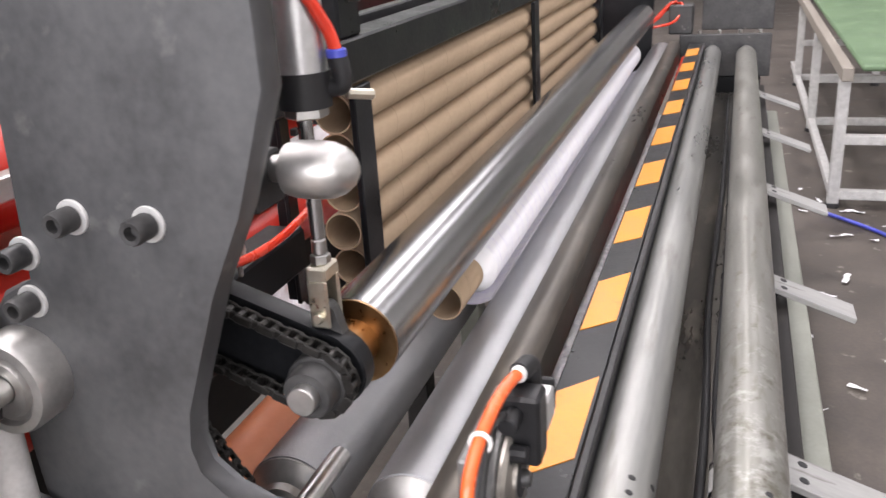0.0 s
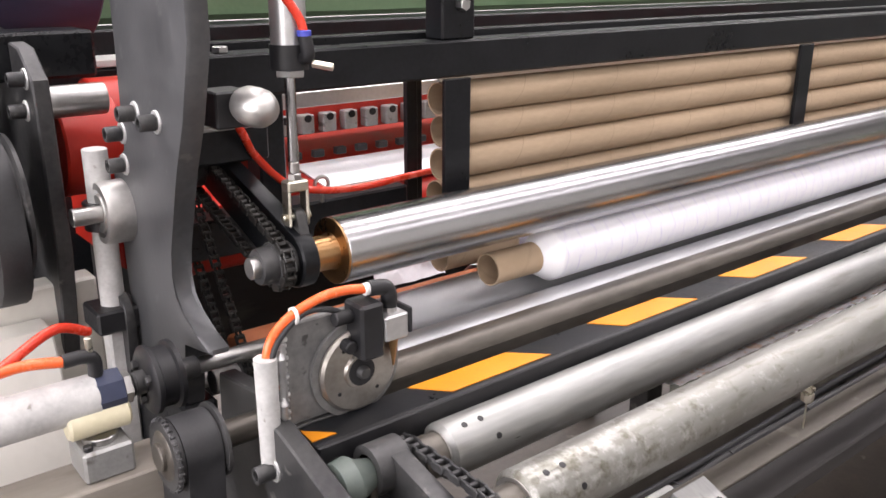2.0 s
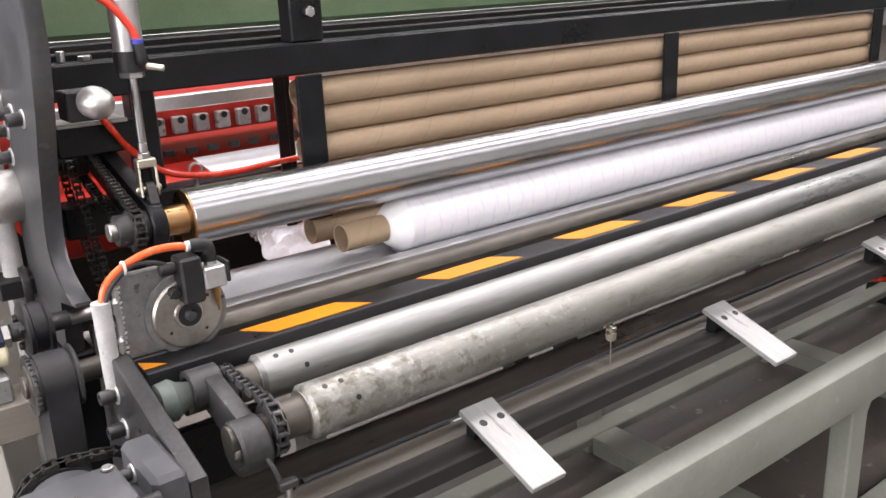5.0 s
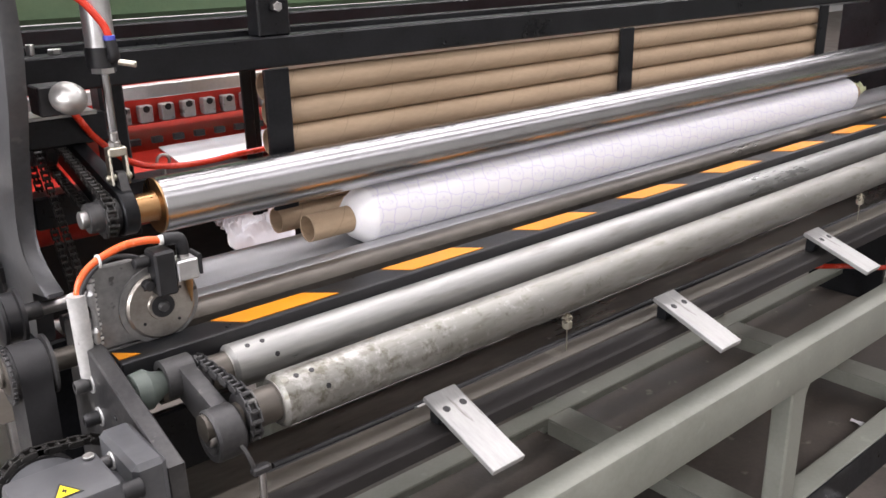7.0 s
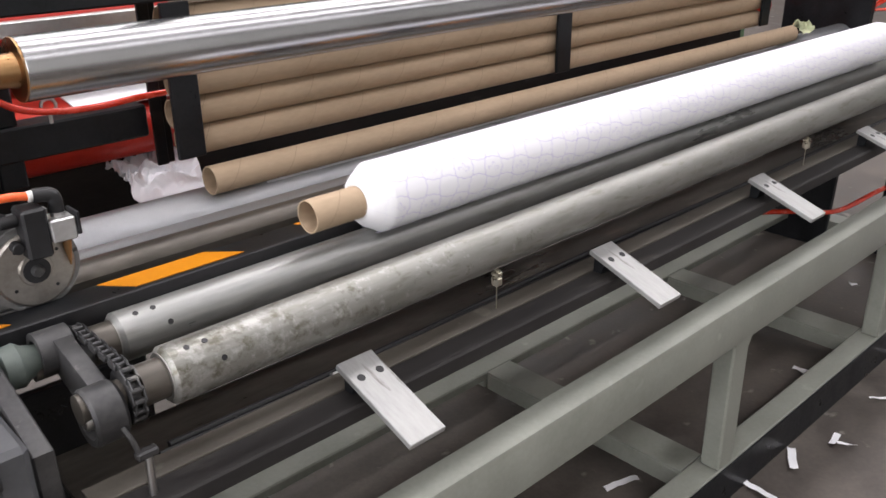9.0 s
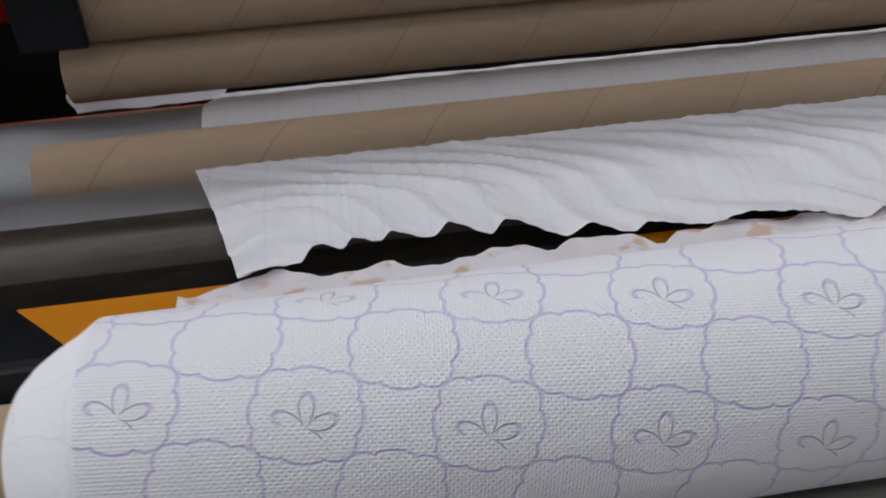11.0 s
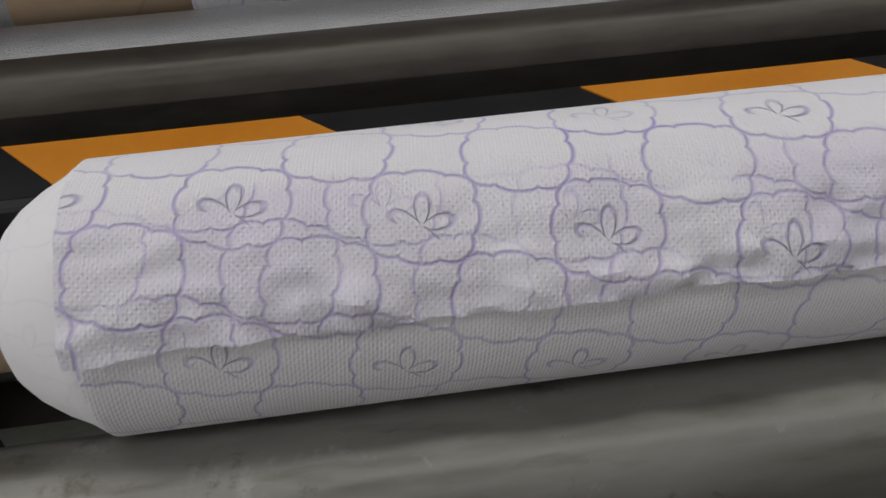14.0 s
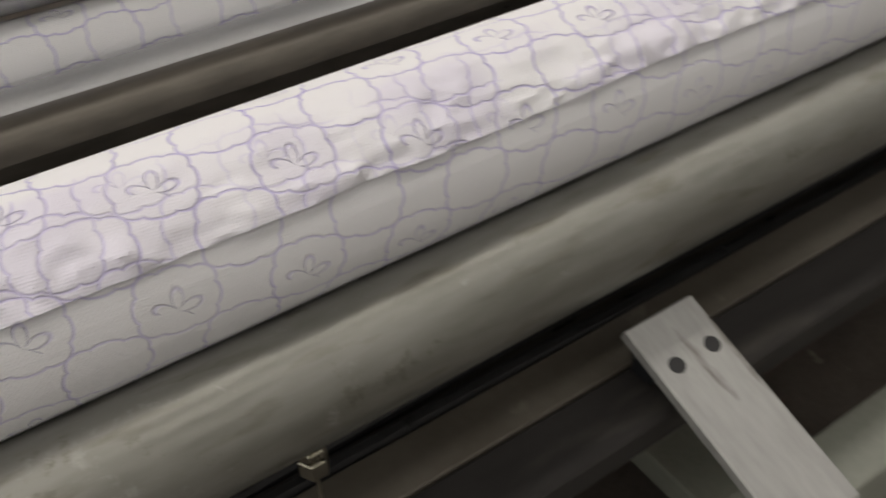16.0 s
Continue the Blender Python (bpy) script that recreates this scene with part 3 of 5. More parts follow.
# swing arm; its origin is the pivot
PIVOT = (0.535, 1.045)
ARM0 = (PRESS_Y - PIVOT[0], seat(LOG_R) + grown(4) + PRESS_R - PIVOT[1])
arm = thing("swing_arm", "black steel swing arm with chain drive", "swing arm", (0, PIVOT[0], PIVOT[1]))
part("arm_plate", plate(stadium((0, 0), 0.030, ARM0, 0.0335), 0.664, 0.686, 0.002), black_paint, arm)
part("sprocket", rod(0.640, 0.655, 0.026, (0, ARM0[0], ARM0[1]), "X", 24), dark_steel, arm)
part("sprocket", rod(0.640, 0.655, 0.026, (0, 0, 0), "X", 24), dark_steel, arm)
part("chain", chain_loop(stadium((0, 0), 0.028, ARM0, 0.028), 0.648, 0.014, 0.0105, 0.0042), chain_black, arm, "oily dark roller chain")
part("clevis_ear", plate(stadium((ARM0[0], ARM0[1]), 0.02, (ARM0[0] + 0.004, ARM0[1] + 0.05), 0.009), 0.673, 0.685, 0.001), dark_steel, arm)

part("pivot_shaft", rod(0.575, 0.70, 0.014, seg=24), dark_steel, arm)
chain = thing("drive_chain", "oily roller chain running down to the rear drum", "chain")
part("chain", chain_loop(stadium((PIVOT[0], PIVOT[1]), 0.027, (VALLEY + DRUM_H, DRUM_Z), 0.029), 0.624, 0.010, 0.0105, 0.0036), chain_black, chain)
part("sprocket", rod(0.618, 0.630, 0.0245, (0, VALLEY + DRUM_H, DRUM_Z), "X", 28), dark_steel, chain)
part("sprocket", rod(0.618, 0.630, 0.0225, (0, PIVOT[0], PIVOT[1]), "X", 28), dark_steel, chain)

# air cylinder that lifts the arm
lift = thing("lift_rod", "zinc clevis on a thin polished piston rod", "piston rod", (0.676, 0.322, 1.024))
part("clevis_cheek", box(-0.012, -0.008, -0.009, 0.009, -0.011, 0.032, 0.002), zinc, lift)
part("clevis_cheek", box(0.011, 0.015, -0.009, 0.009, -0.011, 0.032, 0.002), zinc, lift)
part("clevis_bridge", box(-0.012, 0.015, -0.009, 0.009, 0.030, 0.043, 0.002), zinc, lift)
part("pin", rod(-0.017, 0.019, 0.0048, axis="X", seg=16), zinc, lift)
part("lock_nut", rod(0.043, 0.051, 0.0085, (0.0015, 0, 0), "Z", 6), bright_steel, lift)
part("neck", rod(0.051, 0.064, 0.0062, (0.0015, 0, 0), "Z", 16), bright_steel, lift)
part("rod", rod(0.064, 0.30, 0.0062, (0.0015, 0, 0), "Z", 20), chrome, lift, "polished piston rod")
cyl = thing("air_cylinder", "aluminium air cylinder with black end cap", "air cylinder", (0.6775, 0.320, 0))
part("nut", rod(1.180, 1.188, 0.017, axis="Z", seg=6), bright_steel, cyl)
part("end_cap", lathe([(1.188, 0.012), (1.188, 0.0205), (1.213, 0.0215), (1.215, 0.0215)], axis="Z", seg=36), black_matt, cyl)
part("barrel", rod(1.214, 1.52, 0.0195, axis="Z", seg=48), aluminium, cyl, "brushed aluminium barrel")
elbow = part("elbow", hose([(0.006, -0.014, 1.201), (0.006, -0.028, 1.203), (0.005, -0.030, 1.212), (0.003, -0.028, 1.226)], 0.0075, 12, 5), black_matt, cyl)
part("collar", rod(1.224, 1.231, 0.0078, (0.003, -0.028, 0), "Z", 16), plastic_blue, elbow, "blue push collar")
part("screw", between((0.010, -0.030, 1.196), (0.028, -0.044, 1.192), 0.0042, 8), zinc, cyl)
part("hose", hose([(0.003, -0.028, 1.229), (-0.004, -0.024, 1.250), (-0.030, -0.012, 1.283), (-0.072, 0.02, 1.300), (-0.095, 0.05, 1.287), (-0.098, 0.07, 1.262), (-0.097, 0.085, 1.22)], 0.0050, 12, 8), hose_red, cyl, "red air hose")
knob = thing("silencer_knob", "satin steel rounded knob on a black block", "knob", (0.615, 0.32, 1.157))
part("block", box(-0.028, 0.012, -0.002, 0.042, -0.026, 0.013, 0.002), black_matt, knob)
part("stem", rod(-0.012, 0.004, 0.010, axis="Y", seg=20), bright_steel, knob)
part("knob", lathe([(-0.067, 0.001), (-0.066, 0.006), (-0.063, 0.011), (-0.057, 0.0165), (-0.048, 0.0200), (-0.036, 0.0208), (-0.022, 0.0205), (-0.014, 0.0185), (-0.010, 0.012)], axis="Y", seg=40), satin_steel, knob, "satin steel rounded knob")

# ---- paper log and cores ----
log = thing("paper_log", "white embossed tissue paper log on a card core", "paper log")
part("core", tube(0.978, LOG_X1 + 0.075, CORE_R, CORE_R - 0.0018, seg=48), card, log, "brown card core tube")
N = 14


def stave(profile, i, n, seg=5, over=1.02):
    b = bmesh.new()
    rings = []
    for a, r in profile:
        ring = []
        for k in range(seg + 1):
            w = 2 * math.pi * (i + (k / seg - 0.5) * over) / n
            ring.append(b.verts.new((a, r * math.cos(w), r * math.sin(w))))
        rings.append(ring)
    for r0, r1 in zip(rings, rings[1:]):
        for k in range(seg):
            b.faces.new((r0[k], r0[k + 1], r1[k + 1], r1[k]))
    return b


LOG_PROFILE = [(LOG_X0 - 0.030, CORE_R - 0.001), (LOG_X0 - 0.032, 0.0265), (LOG_X0 - 0.029, 0.0315), (LOG_X0 - 0.023, 0.0372), (LOG_X0 - 0.015, 0.0425), (LOG_X0 - 0.007, 0.0466), (LOG_X0, LOG_R), (LOG_X0 + 0.002, LOG_R), (LOG_X1, LOG_R), (LOG_X1 + 0.012, 0.046), (LOG_X1 + 0.02, CORE_R)]
log_staves = [part("paper_layer", stave(LOG_PROFILE, i, N), tissue, log) for i in range(N)]
for ob in log_staves:
    ob.data.materials.append(tissue_plain)
    for poly in ob.data.polygons:
        if poly.center.x < LOG_X0 or poly.center.x > LOG_X1:
            poly.material_index = 1
# loose tail of the paper, lying on the log with a crumpled free edge
b = bmesh.new()
grid = []
NX, NA = 520, 30
for i in range(NX + 1):
    x = LOG_X0 - 0.001 + (LOG_X1 - LOG_X0) * i / NX
    edge_a = -2 + 2.6 * noise.noise((x * 7, 3.1, 0)) + 1.3 * noise.noise((x * 33, 7.7, 0))
    row = []
    for j in range(NA + 1):
        s = j / NA
        w = radians(edge_a - 72 * (1 - s))
        lump = max(0, noise.noise((x * 17, s * 3.0, 5.0))) * 0.0075 * s + max(0, noise.noise((x * 52, s * 6.0, 9.0))) * 0.0055 * s ** 0.5 + abs(noise.noise((x * 110, s * 14.0, 2.0))) * 0.0009
        lump += 0.0034 * max(0, 1 - abs(s - 0.86) / 0.16) * (1 - abs(2 * ((x * 31 + 1.4 * noise.noise((x * 13, 2.0, s))) % 1.0) - 1)) + 0.0016 * (1 - abs(noise.noise((x * 60, s * 7.0, 4.0))) * 3.0) * s
        r = LOG_R + 0.0003 + 0.0007 * s + 0.0013 * s ** 10 + max(0, lump) * (0.4 + 0.6 * s)
        row.append(b.verts.new((x, r * math.cos(w), r * math.sin(w))))
    grid.append(row)
for r0, r1 in zip(grid, grid[1:]):
    for j in range(NA):
        b.faces.new((r0[j], r0[j + 1], r1[j + 1], r1[j]))
part("loose_tail", b, tissue_double, log, "crumpled loose tail of doubled mauve-lined tissue")
next_core = thing("new_log", "brown card core tube starting a new paper log", "paper log")
part("core", tube(0.990, LOG_X1 + 0.085, CORE_R, CORE_R - 0.0018, seg=48), card, next_core, "brown card core tube")
new_staves = [part("paper_layer", stave([(1.098, NEW_R - 0.002), (1.0985, NEW_R), (LOG_X1, NEW_R)], i, 12), tissue_small, next_core) for i in range(12)]


# paper running over the rear drum from the perforating unit
def run_place(x, v):
    s = v * 3
    if s < 1:
        a = radians(128 - 58 * s)
        y, z = VALLEY + DRUM_H + (DRUM_R + 0.0010) * math.cos(a), DRUM_Z + (DRUM_R + 0.0010) * math.sin(a)
    elif s < 2:
        y, z = 0.4007 + (0.484 - 0.4007) * (s - 1), 0.8562 - (0.8562 - 0.8275) * (s - 1)
    else:
        y, z = 0.484 + 0.045 * (s - 2), 0.8275 - 0.050 * (s - 2) ** 2
    return (x, y, z + 0.0012 * max(0, s - 0.9) * noise.noise((x * 30, s * 2, 4)) + 0.0004 * noise.noise((x * 90, s * 3, 1)))


# torn web between the new core and the finished log
def crumpled(x0, x1, nx, nv, place):
    b = bmesh.new()
    rows = [[b.verts.new(place(x0 + (x1 - x0) * i / nx, j / nv)) for j in range(nv + 1)] for i in range(nx + 1)]
    for r0, r1 in zip(rows, rows[1:]):
        for j in range(nv):
            b.faces.new((r0[j], r0[j + 1], r1[j + 1], r1[j]))
    return b


def web_place(x, v):
    tip = max(0, 1 - (x - 1.11) / 0.07)
    front = 0.180 + 0.010 * noise.noise((x * 11, 1, 2)) + 0.003 * noise.noise((x * 40, 4, 2)) - 0.050 * min(1, max(0, (x - 1.16) / 0.40)) ** 1.3 - 0.026 * tip ** 1.5
    y = 0.268 + (front - 0.268) * v
    base = 0.8655 if y > 0.205 else 0.8655 - min(0.0105, (0.205 - y) * 0.50)
    if y > 0.27:
        base -= (y - 0.27) * 0.15
    s = x * 25 - v * 3.6 + 2.4 * noise.noise((x * 6.5, v * 1.2, 0)) + 0.7 * noise.noise((x * 17, v, 5))
    saw = s - math.floor(s)
    ridge = max(0, 1 - abs(saw - 0.30) / (0.30 if saw < 0.30 else 0.70))
    ridge = ridge * ridge * (3 - 2 * ridge)
    s2 = x * 95 - v * 10.5 + 1.2 * noise.noise((x * 23, v * 2, 4))
    saw2 = s2 - math.floor(s2)
    ridge2 = 1 - 2 * abs(saw2 - 0.5)
    z = base + 0.0030 + (0.0010 + 0.0080 * v) * ridge * (0.6 + 1.0 * abs(noise.noise((x * 6, v, 9)))) + (0.0008 + 0.0002 * v) * ridge2 + 0.0010 * noise.noise((x * 30, v * 8, 3)) + 0.0004 * noise.noise((x * 110, v * 16, 7))
    return (x + 0.046 * v * max(0, 1 - (x - 1.10) * 3) * 0.7, y, z)


web = solid("torn_web", crumpled(1.099, 2.83, 900, 30, web_place), tissue_plain, "thin crumpled torn sheet of tissue over the drum", "paper sheet")


def tail_place(x, v):
    y = 0.075 + (0.158 + 0.012 * noise.noise((x * 24, 8, 1)) + 0.008 * noise.noise((x * 70, 3, 1)) - 0.075) * v
    z = 0.8525 + 0.004 + 0.012 * (1 - v) ** 2 + 0.006 * abs(noise.noise((x * 28, v * 3, 6))) + 0.003 * noise.noise((x * 80, v * 6, 2))
    return (x, y, z)


torn = solid("torn_edge", crumpled(1.098, 2.83, 360, 10, tail_place), glued_tissue, "ragged torn tissue edge lying behind the log", "paper sheet")

solid("feed_web", crumpled(1.092, 2.855, 200, 24, run_place), tissue_plain, "white tissue web running over the rear winding drum", "paper sheet")
solid("plastic_film", crumpled(0.950, 1.08, 80, 34, lambda x, v: (x + 0.025 * noise.noise((x * 22, v * 5, 1)), 0.550 + 0.12 * v + 0.012 * noise.noise((x * 26, v * 6, 8)), 0.798 + (0.018 + 0.034 * abs(noise.noise((x * 19, v * 3.0, 2))) + 0.024 * abs(noise.noise((x * 42, v * 7, 6))) + 0.018 * abs(noise.noise((x * 95, v * 15, 3)))) * min(1, 3.0 * v) + 0.016 * v)), paper_white, "crumpled white film lying behind the rubber roller", "film")

# ---- core magazine ----
mag = thing("magazine_frame", "black painted steel frame of the core magazine", "machine frame")
part("top_beam", box(0.585, RIGHT + 0.3, 0.420, 0.470, 1.146, 1.197, 0.003), black_paint, mag)
part("top_channel", box(0.60, RIGHT + 0.3, 0.478, 0.500, 1.192, 1.207, 0.002), black_paint, mag)
for x in (0.970, 1.905, 2.845):
    part("front_post", box(x, x + 0.048, 0.412, 0.420, 0.902, 1.1455, 0.0015), black_paint, mag)
    part("rear_post", box(x + 0.022, x + 0.046, 0.524, 0.542, 0.868, 1.1455, 0.0015), black_paint, mag)
    part("web_plate", box(x + 0.012, x + 0.032, 0.518, 0.524, 0.868, 1.1455, 0.001), black_paint, mag)
part("upper_post", box(0.975, 1.035, 0.425, 0.465, 1.197, 1.60, 0.003), black_paint, mag)
part("nut", rod(0.410, 0.425, 0.009, (1.005, 0, 1.245), "Y", 6), bright_steel, mag)
part("lower_beam", box(0.60, 0.962, 0.49, 0.54, 0.930, 0.982, 0.003), black_paint, mag)
part("side_post", box(0.728, 0.768, 0.505, 0.545, 0.885, 1.146, 0.003), black_paint, mag)
part("cross_plate", box(0.60, 0.72, 0.46, 0.50, 1.060, 1.105, 0.003), black_paint, mag)
part("ledge", box(0.60, 0.70, 0.44, 0.50, 1.106, 1.112, 0.001), bar_alu, mag)
part("beam_bolt", rod(1.197, 1.205, 0.010, (0.655, 0.445, 0), "Z", 6), bright_steel, mag)
part("beam_bolt", rod(1.197, 1.213, 0.006, (0.625, 0.455, 0), "Z", 12), bright_steel, mag)
part("edge_strip", box(1.03, RIGHT, 0.500, 0.506, 1.128, 1.146, 0.001), aluminium, mag)
for k in range(6):
    b = tube(0.985 + 0.004 * ((k * 2) % 3), LOG_X1 + 0.02 + 0.006 * (k % 2), CORE_R + 0.0007, CORE_R - 0.0012, seg=40)
    ob = tagged(new("core_tube", finish("core_tube", b, card)), "brown card core tube lying in the magazine", "core tube", "cores in the magazine")
    ob.location = (0, 0.448 + 0.003 * (k % 2), 1.1130 - 0.0482 * k)
last_core = ob
eye = thing("eye_bolt", "small bright steel eye bolt on the lower beam", "eye bolt", (0.811, 0.488, 1.006))
ring = bmesh.new()
merge(ring, hose([(0.011 * math.cos(a), 0, 0.011 * math.sin(a)) for a in [i * math.pi / 5 for i in range(11)]], 0.0028, 10, 4))
part("ring", ring, bright_steel, eye)
part("shank", rod(-0.026, -0.010, 0.003, axis="Z", seg=10), bright_steel, eye)
tagged(solid("air_hose", hose([(0.640, 0.42, 1.15), (0.668, 0.43, 1.105), (0.70, 0.46, 1.065), (0.755, 0.480, 1.016), (0.811, 0.481, 0.999), (0.88, 0.482, 0.994), (0.955, 0.488, 0.996), (1.06, 0.51, 0.992)], 0.0052, 12, 8), hose_red, "red air hose slung along the lower beam", "hose"))

# ---- side frames ----
side = thing("side_plate", "grey steel side plate of the machine with bolts", "side plate")
SX0, SX1 = 0.546, 0.570
o = [(0.276, 1.62), (0.277, 1.225), (0.308, 1.145), (0.338, 1.085), (0.374, 0.99), (0.382, 0.960), (0.376, 0.936), (0.356, 0.918), (0.322, 0.906), (0.290, 0.900), (0.290, 0.894), (0.362, 0.886), (0.372, 0.80), (0.50, 0.80), (0.520, 0.86), (0.528, 0.90), (0.540, 1.05), (0.520, 1.075), (0.488, 1.085), (0.484, 1.20), (0.480, 1.62)]
part("plate", plate(o, SX0, SX1, 0.003), grey_plate, side)
for y, z in ((0.440, 1.138), (0.378, 1.136), (0.490, 1.108), (0.493, 1.070)):
    cap_bolt(SX0, y, z, side)
part("bearing", lathe([(0.547, 0.010), (0.516, 0.012), (0.514, 0.023), (0.519, 0.025), (0.519, 0.028), (0.514, 0.030), (0.515, 0.037), (0.520, 0.039), (0.547, 0.039)], (0, 0.512, 1.010), "X", 40), satin_steel, side, "pale turned bearing housing")
part("stub_shaft", rod(0.482, 0.545, 0.011, (0, 0.512, 1.010), "X", 24), bright_steel, side)
base = thing("machine_base", "dark steel base of the side frame", "machine base")
part("pedestal", box(0.540, 0.585, 0.37, 0.58, FLOOR, 0.798, 0.004), black_paint, base)
# Dark plate added to black out the lit floor seen behind the roller link.
part("cross_plate", box(0.600, 0.82, 0.300, 0.318, 0.16, 0.66, 0.003), black_paint, base)
part("lug", plate(stadium((0.53, 0.87), 0.03, (0.54, 0.81), 0.035), 0.528, 0.5395, 0.001), dark_steel, base)
front_plate = thing("front_side_plate", "dark steel front bearing plate with bolts", "side plate")
part("plate", plate([(0.176, 0.866), (0.150, 0.866), (-0.062, 0.800), (-0.072, 0.52), (0.20, 0.52)], 0.548, 0.570, 0.002), dark_steel, front_plate)
for y, z in ((0.160, 0.818), (0.145, 0.777)):
    cap_bolt(0.548, y, z, front_plate)
for y, z in ((0.085, 0.80), (0.03, 0.765), (0.012, 0.772)):
    part("hole", rod(0.5465, 0.549, 0.0035, (0, y, z), "X", 12, 0.0003), black_matt, front_plate)
part("foot", box(0.552, 0.566, -0.06, 0.19, FLOOR, 0.52, 0.002), dark_steel, front_plate)
rear_plate = thing("inner_side_plate", "dark steel inner bearing plate behind the carriage", "side plate")
part("plate", plate([(0.34, 0.846), (0.19, 0.868), (0.185, 0.55), (0.36, 0.55)], 0.575, 0.597, 0.002), dark_steel, rear_plate)
part("foot", box(0.578, 0.594, 0.20, 0.34, FLOOR, 0.55, 0.002), dark_steel, rear_plate)

# linkage of the support rollers
link = thing("roller_link", "grey cast link with two bosses joining the roller shafts", "link")
part("link_arm", plate(stadium((0.089, 0.826), 0.023, (-0.028, 0.795), 0.026), 0.628, 0.648, 0.003), dark_steel, link)
part("boss", tube(0.612, 0.650, 0.026, 0.017, (0, 0.089, 0.826), seg=36), dark_steel, link)
part("boss", lathe([(0.624, 0.010), (0.624, 0.0225), (0.6145, 0.0235), (0.6135, 0.0300), (0.617, 0.0325), (0.646, 0.0325), (0.650, 0.029), (0.650, 0.01)], (0, -0.028, 0.797), "X", 40), dark_steel, link)
part("pin", lathe([(0.611, 0.004), (0.611, 0.0105), (0.614, 0.0125), (0.628, 0.0125)], (0, -0.028, 0.797), "X", 20), bright_steel, link, "bright pin end")
part("collar", lathe([(0.572, 0.013), (0.575, 0.024), (0.592, 0.026), (0.600, 0.020), (0.615, 0.016)], (0, 0.089, 0.822), "X", 28), collar_paint, link, "grey-green cast collar")
part("sprocket", rod(0.656, 0.668, 0.027, (0, -0.025, 0.809), "X", 28), dark_steel, link)
part("sprocket", rod(0.656, 0.668, 0.022, (0, 0.089, 0.813), "X", 28), dark_steel, link)
part("chain", chain_loop(stadium((0.089, 0.813), 0.027, (-0.025, 0.809), 0.031), 0.662), dark_steel, link, "oily roller chain")
spring = thing("tension_rod", "thin steel tension rod with a hooked clamp", "tension rod", (0.655, -0.07, 0))
part("rod", between((0, 0, 0.70), (0.004, 0.006, 0.755), 0.0045, 12), bright_steel, spring)
part("clamp", box(-0.012, 0.012, -0.006, 0.006, 0.752, 0.762, 0.002), dark_steel, spring)
part("hook", hose([(-0.008, 0, 0.760), (-0.012, 0.004, 0.778), (-0.016, 0.012, 0.79)], 0.003, 8, 5), dark_steel, spring)

# ---- base frame, rails and discharge bars ----
rail = thing("discharge_rail", "dark steel rail on a grey-green channel under the rollers", "rail")
part("rail_body", box(0.60, RIGHT, -0.092, -0.048, 0.679, 0.704, 0.0025), rail_steel, rail, "dark scuffed steel bar")
part("top_flange", box(0.60, RIGHT, -0.047, -0.010, 0.699, 0.7045, 0.001), flange_paint, rail, "dusty grey-green flange")
part("web", box(0.60, RIGHT, -0.046, -0.040, 0.672, 0.698, 0.001), flange_paint, rail)
part("shelf", box(0.60, RIGHT, -0.009, 0.110, 0.672, 0.678, 0.001), lip_steel, rail, "dirty steel shelf")
part("cable", hose([(0.70, 0.006, 0.6865), (1.0, 0.001, 0.6865), (1.2, 0.007, 0.6865), (1.8, 0.002, 0.6865), (2.5, 0.006, 0.6865), (3.2, 0.004, 0.6865)], 0.008, 10, 12), rubber_black, rail, "black cable")
part("cable", hose([(0.72, 0.026, 0.684), (1.1, 0.022, 0.684), (1.5, 0.030, 0.684), (2.2, 0.022, 0.684), (3.2, 0.026, 0.684)], 0.0055, 10, 12), rubber_black, rail)
for x in (0.80, 0.905, 1.005, 1.12, 1.31, 1.60, 2.0):
    part("cable_tie", tube(x, x + 0.003, 0.0092, 0.0078, (0, 0.004, 0.6865), seg=16), rubber_black, rail)
for x in (0.95,):
    part("cable_label", tube(x, x + 0.045, 0.0088, 0.0082, (0, 0.004, 0.6865), seg=18), sleeve_grey, rail, "pale printed wrap on the cable")
for x in (0.62, 3.25):
    part("post", box(x, x + 0.04, 0.060, 0.100, FLOOR, 0.671, 0.003), green_grey, rail)
for x in (0.945, 1.466, 1.987, 2.508, 3.029):
    t = thing("discharge_bar", "flat scuffed aluminium discharge bar with two bolts", "bar", (x, -0.052, 0.7475), "discharge bars")
    part("bracket", plate([(-0.004, -0.0095), (-0.030, -0.0095), (-0.030, -0.034), (-0.014, -0.040)], -0.018, 0.018, 0.001), black_paint, t)
    t.rotation_euler = (radians(20), 0, 0)
    bar = part("bar", box(-0.0285, 0.0285, -0.150, 0.0, -0.009, 0.0, 0.001), bar_alu, t)
    for dx in (-0.014, 0.016):
        part("bolt", rod(-0.003, 0.0006, 0.0056, (dx, -0.034, 0), "Z", 16, 0.0003), black_matt, bar)
for x in (1.236, 2.256):
    t = thing("level_screw", "short bright adjusting screw under the roller", "screw", (x, -0.030, 0.7045))
    screw = part("screw", lathe([(0, 0.0010), (0.037, 0.0010), (0.038, 0.0040), (0.066, 0.0040)], axis="Z", seg=14), zinc, t)
    part("nut", rod(0.040, 0.053, 0.0085, axis="Z", seg=6), zinc, screw)
    part("nut", rod(0.055, 0.062, 0.0085, axis="Z", seg=6), zinc, screw)


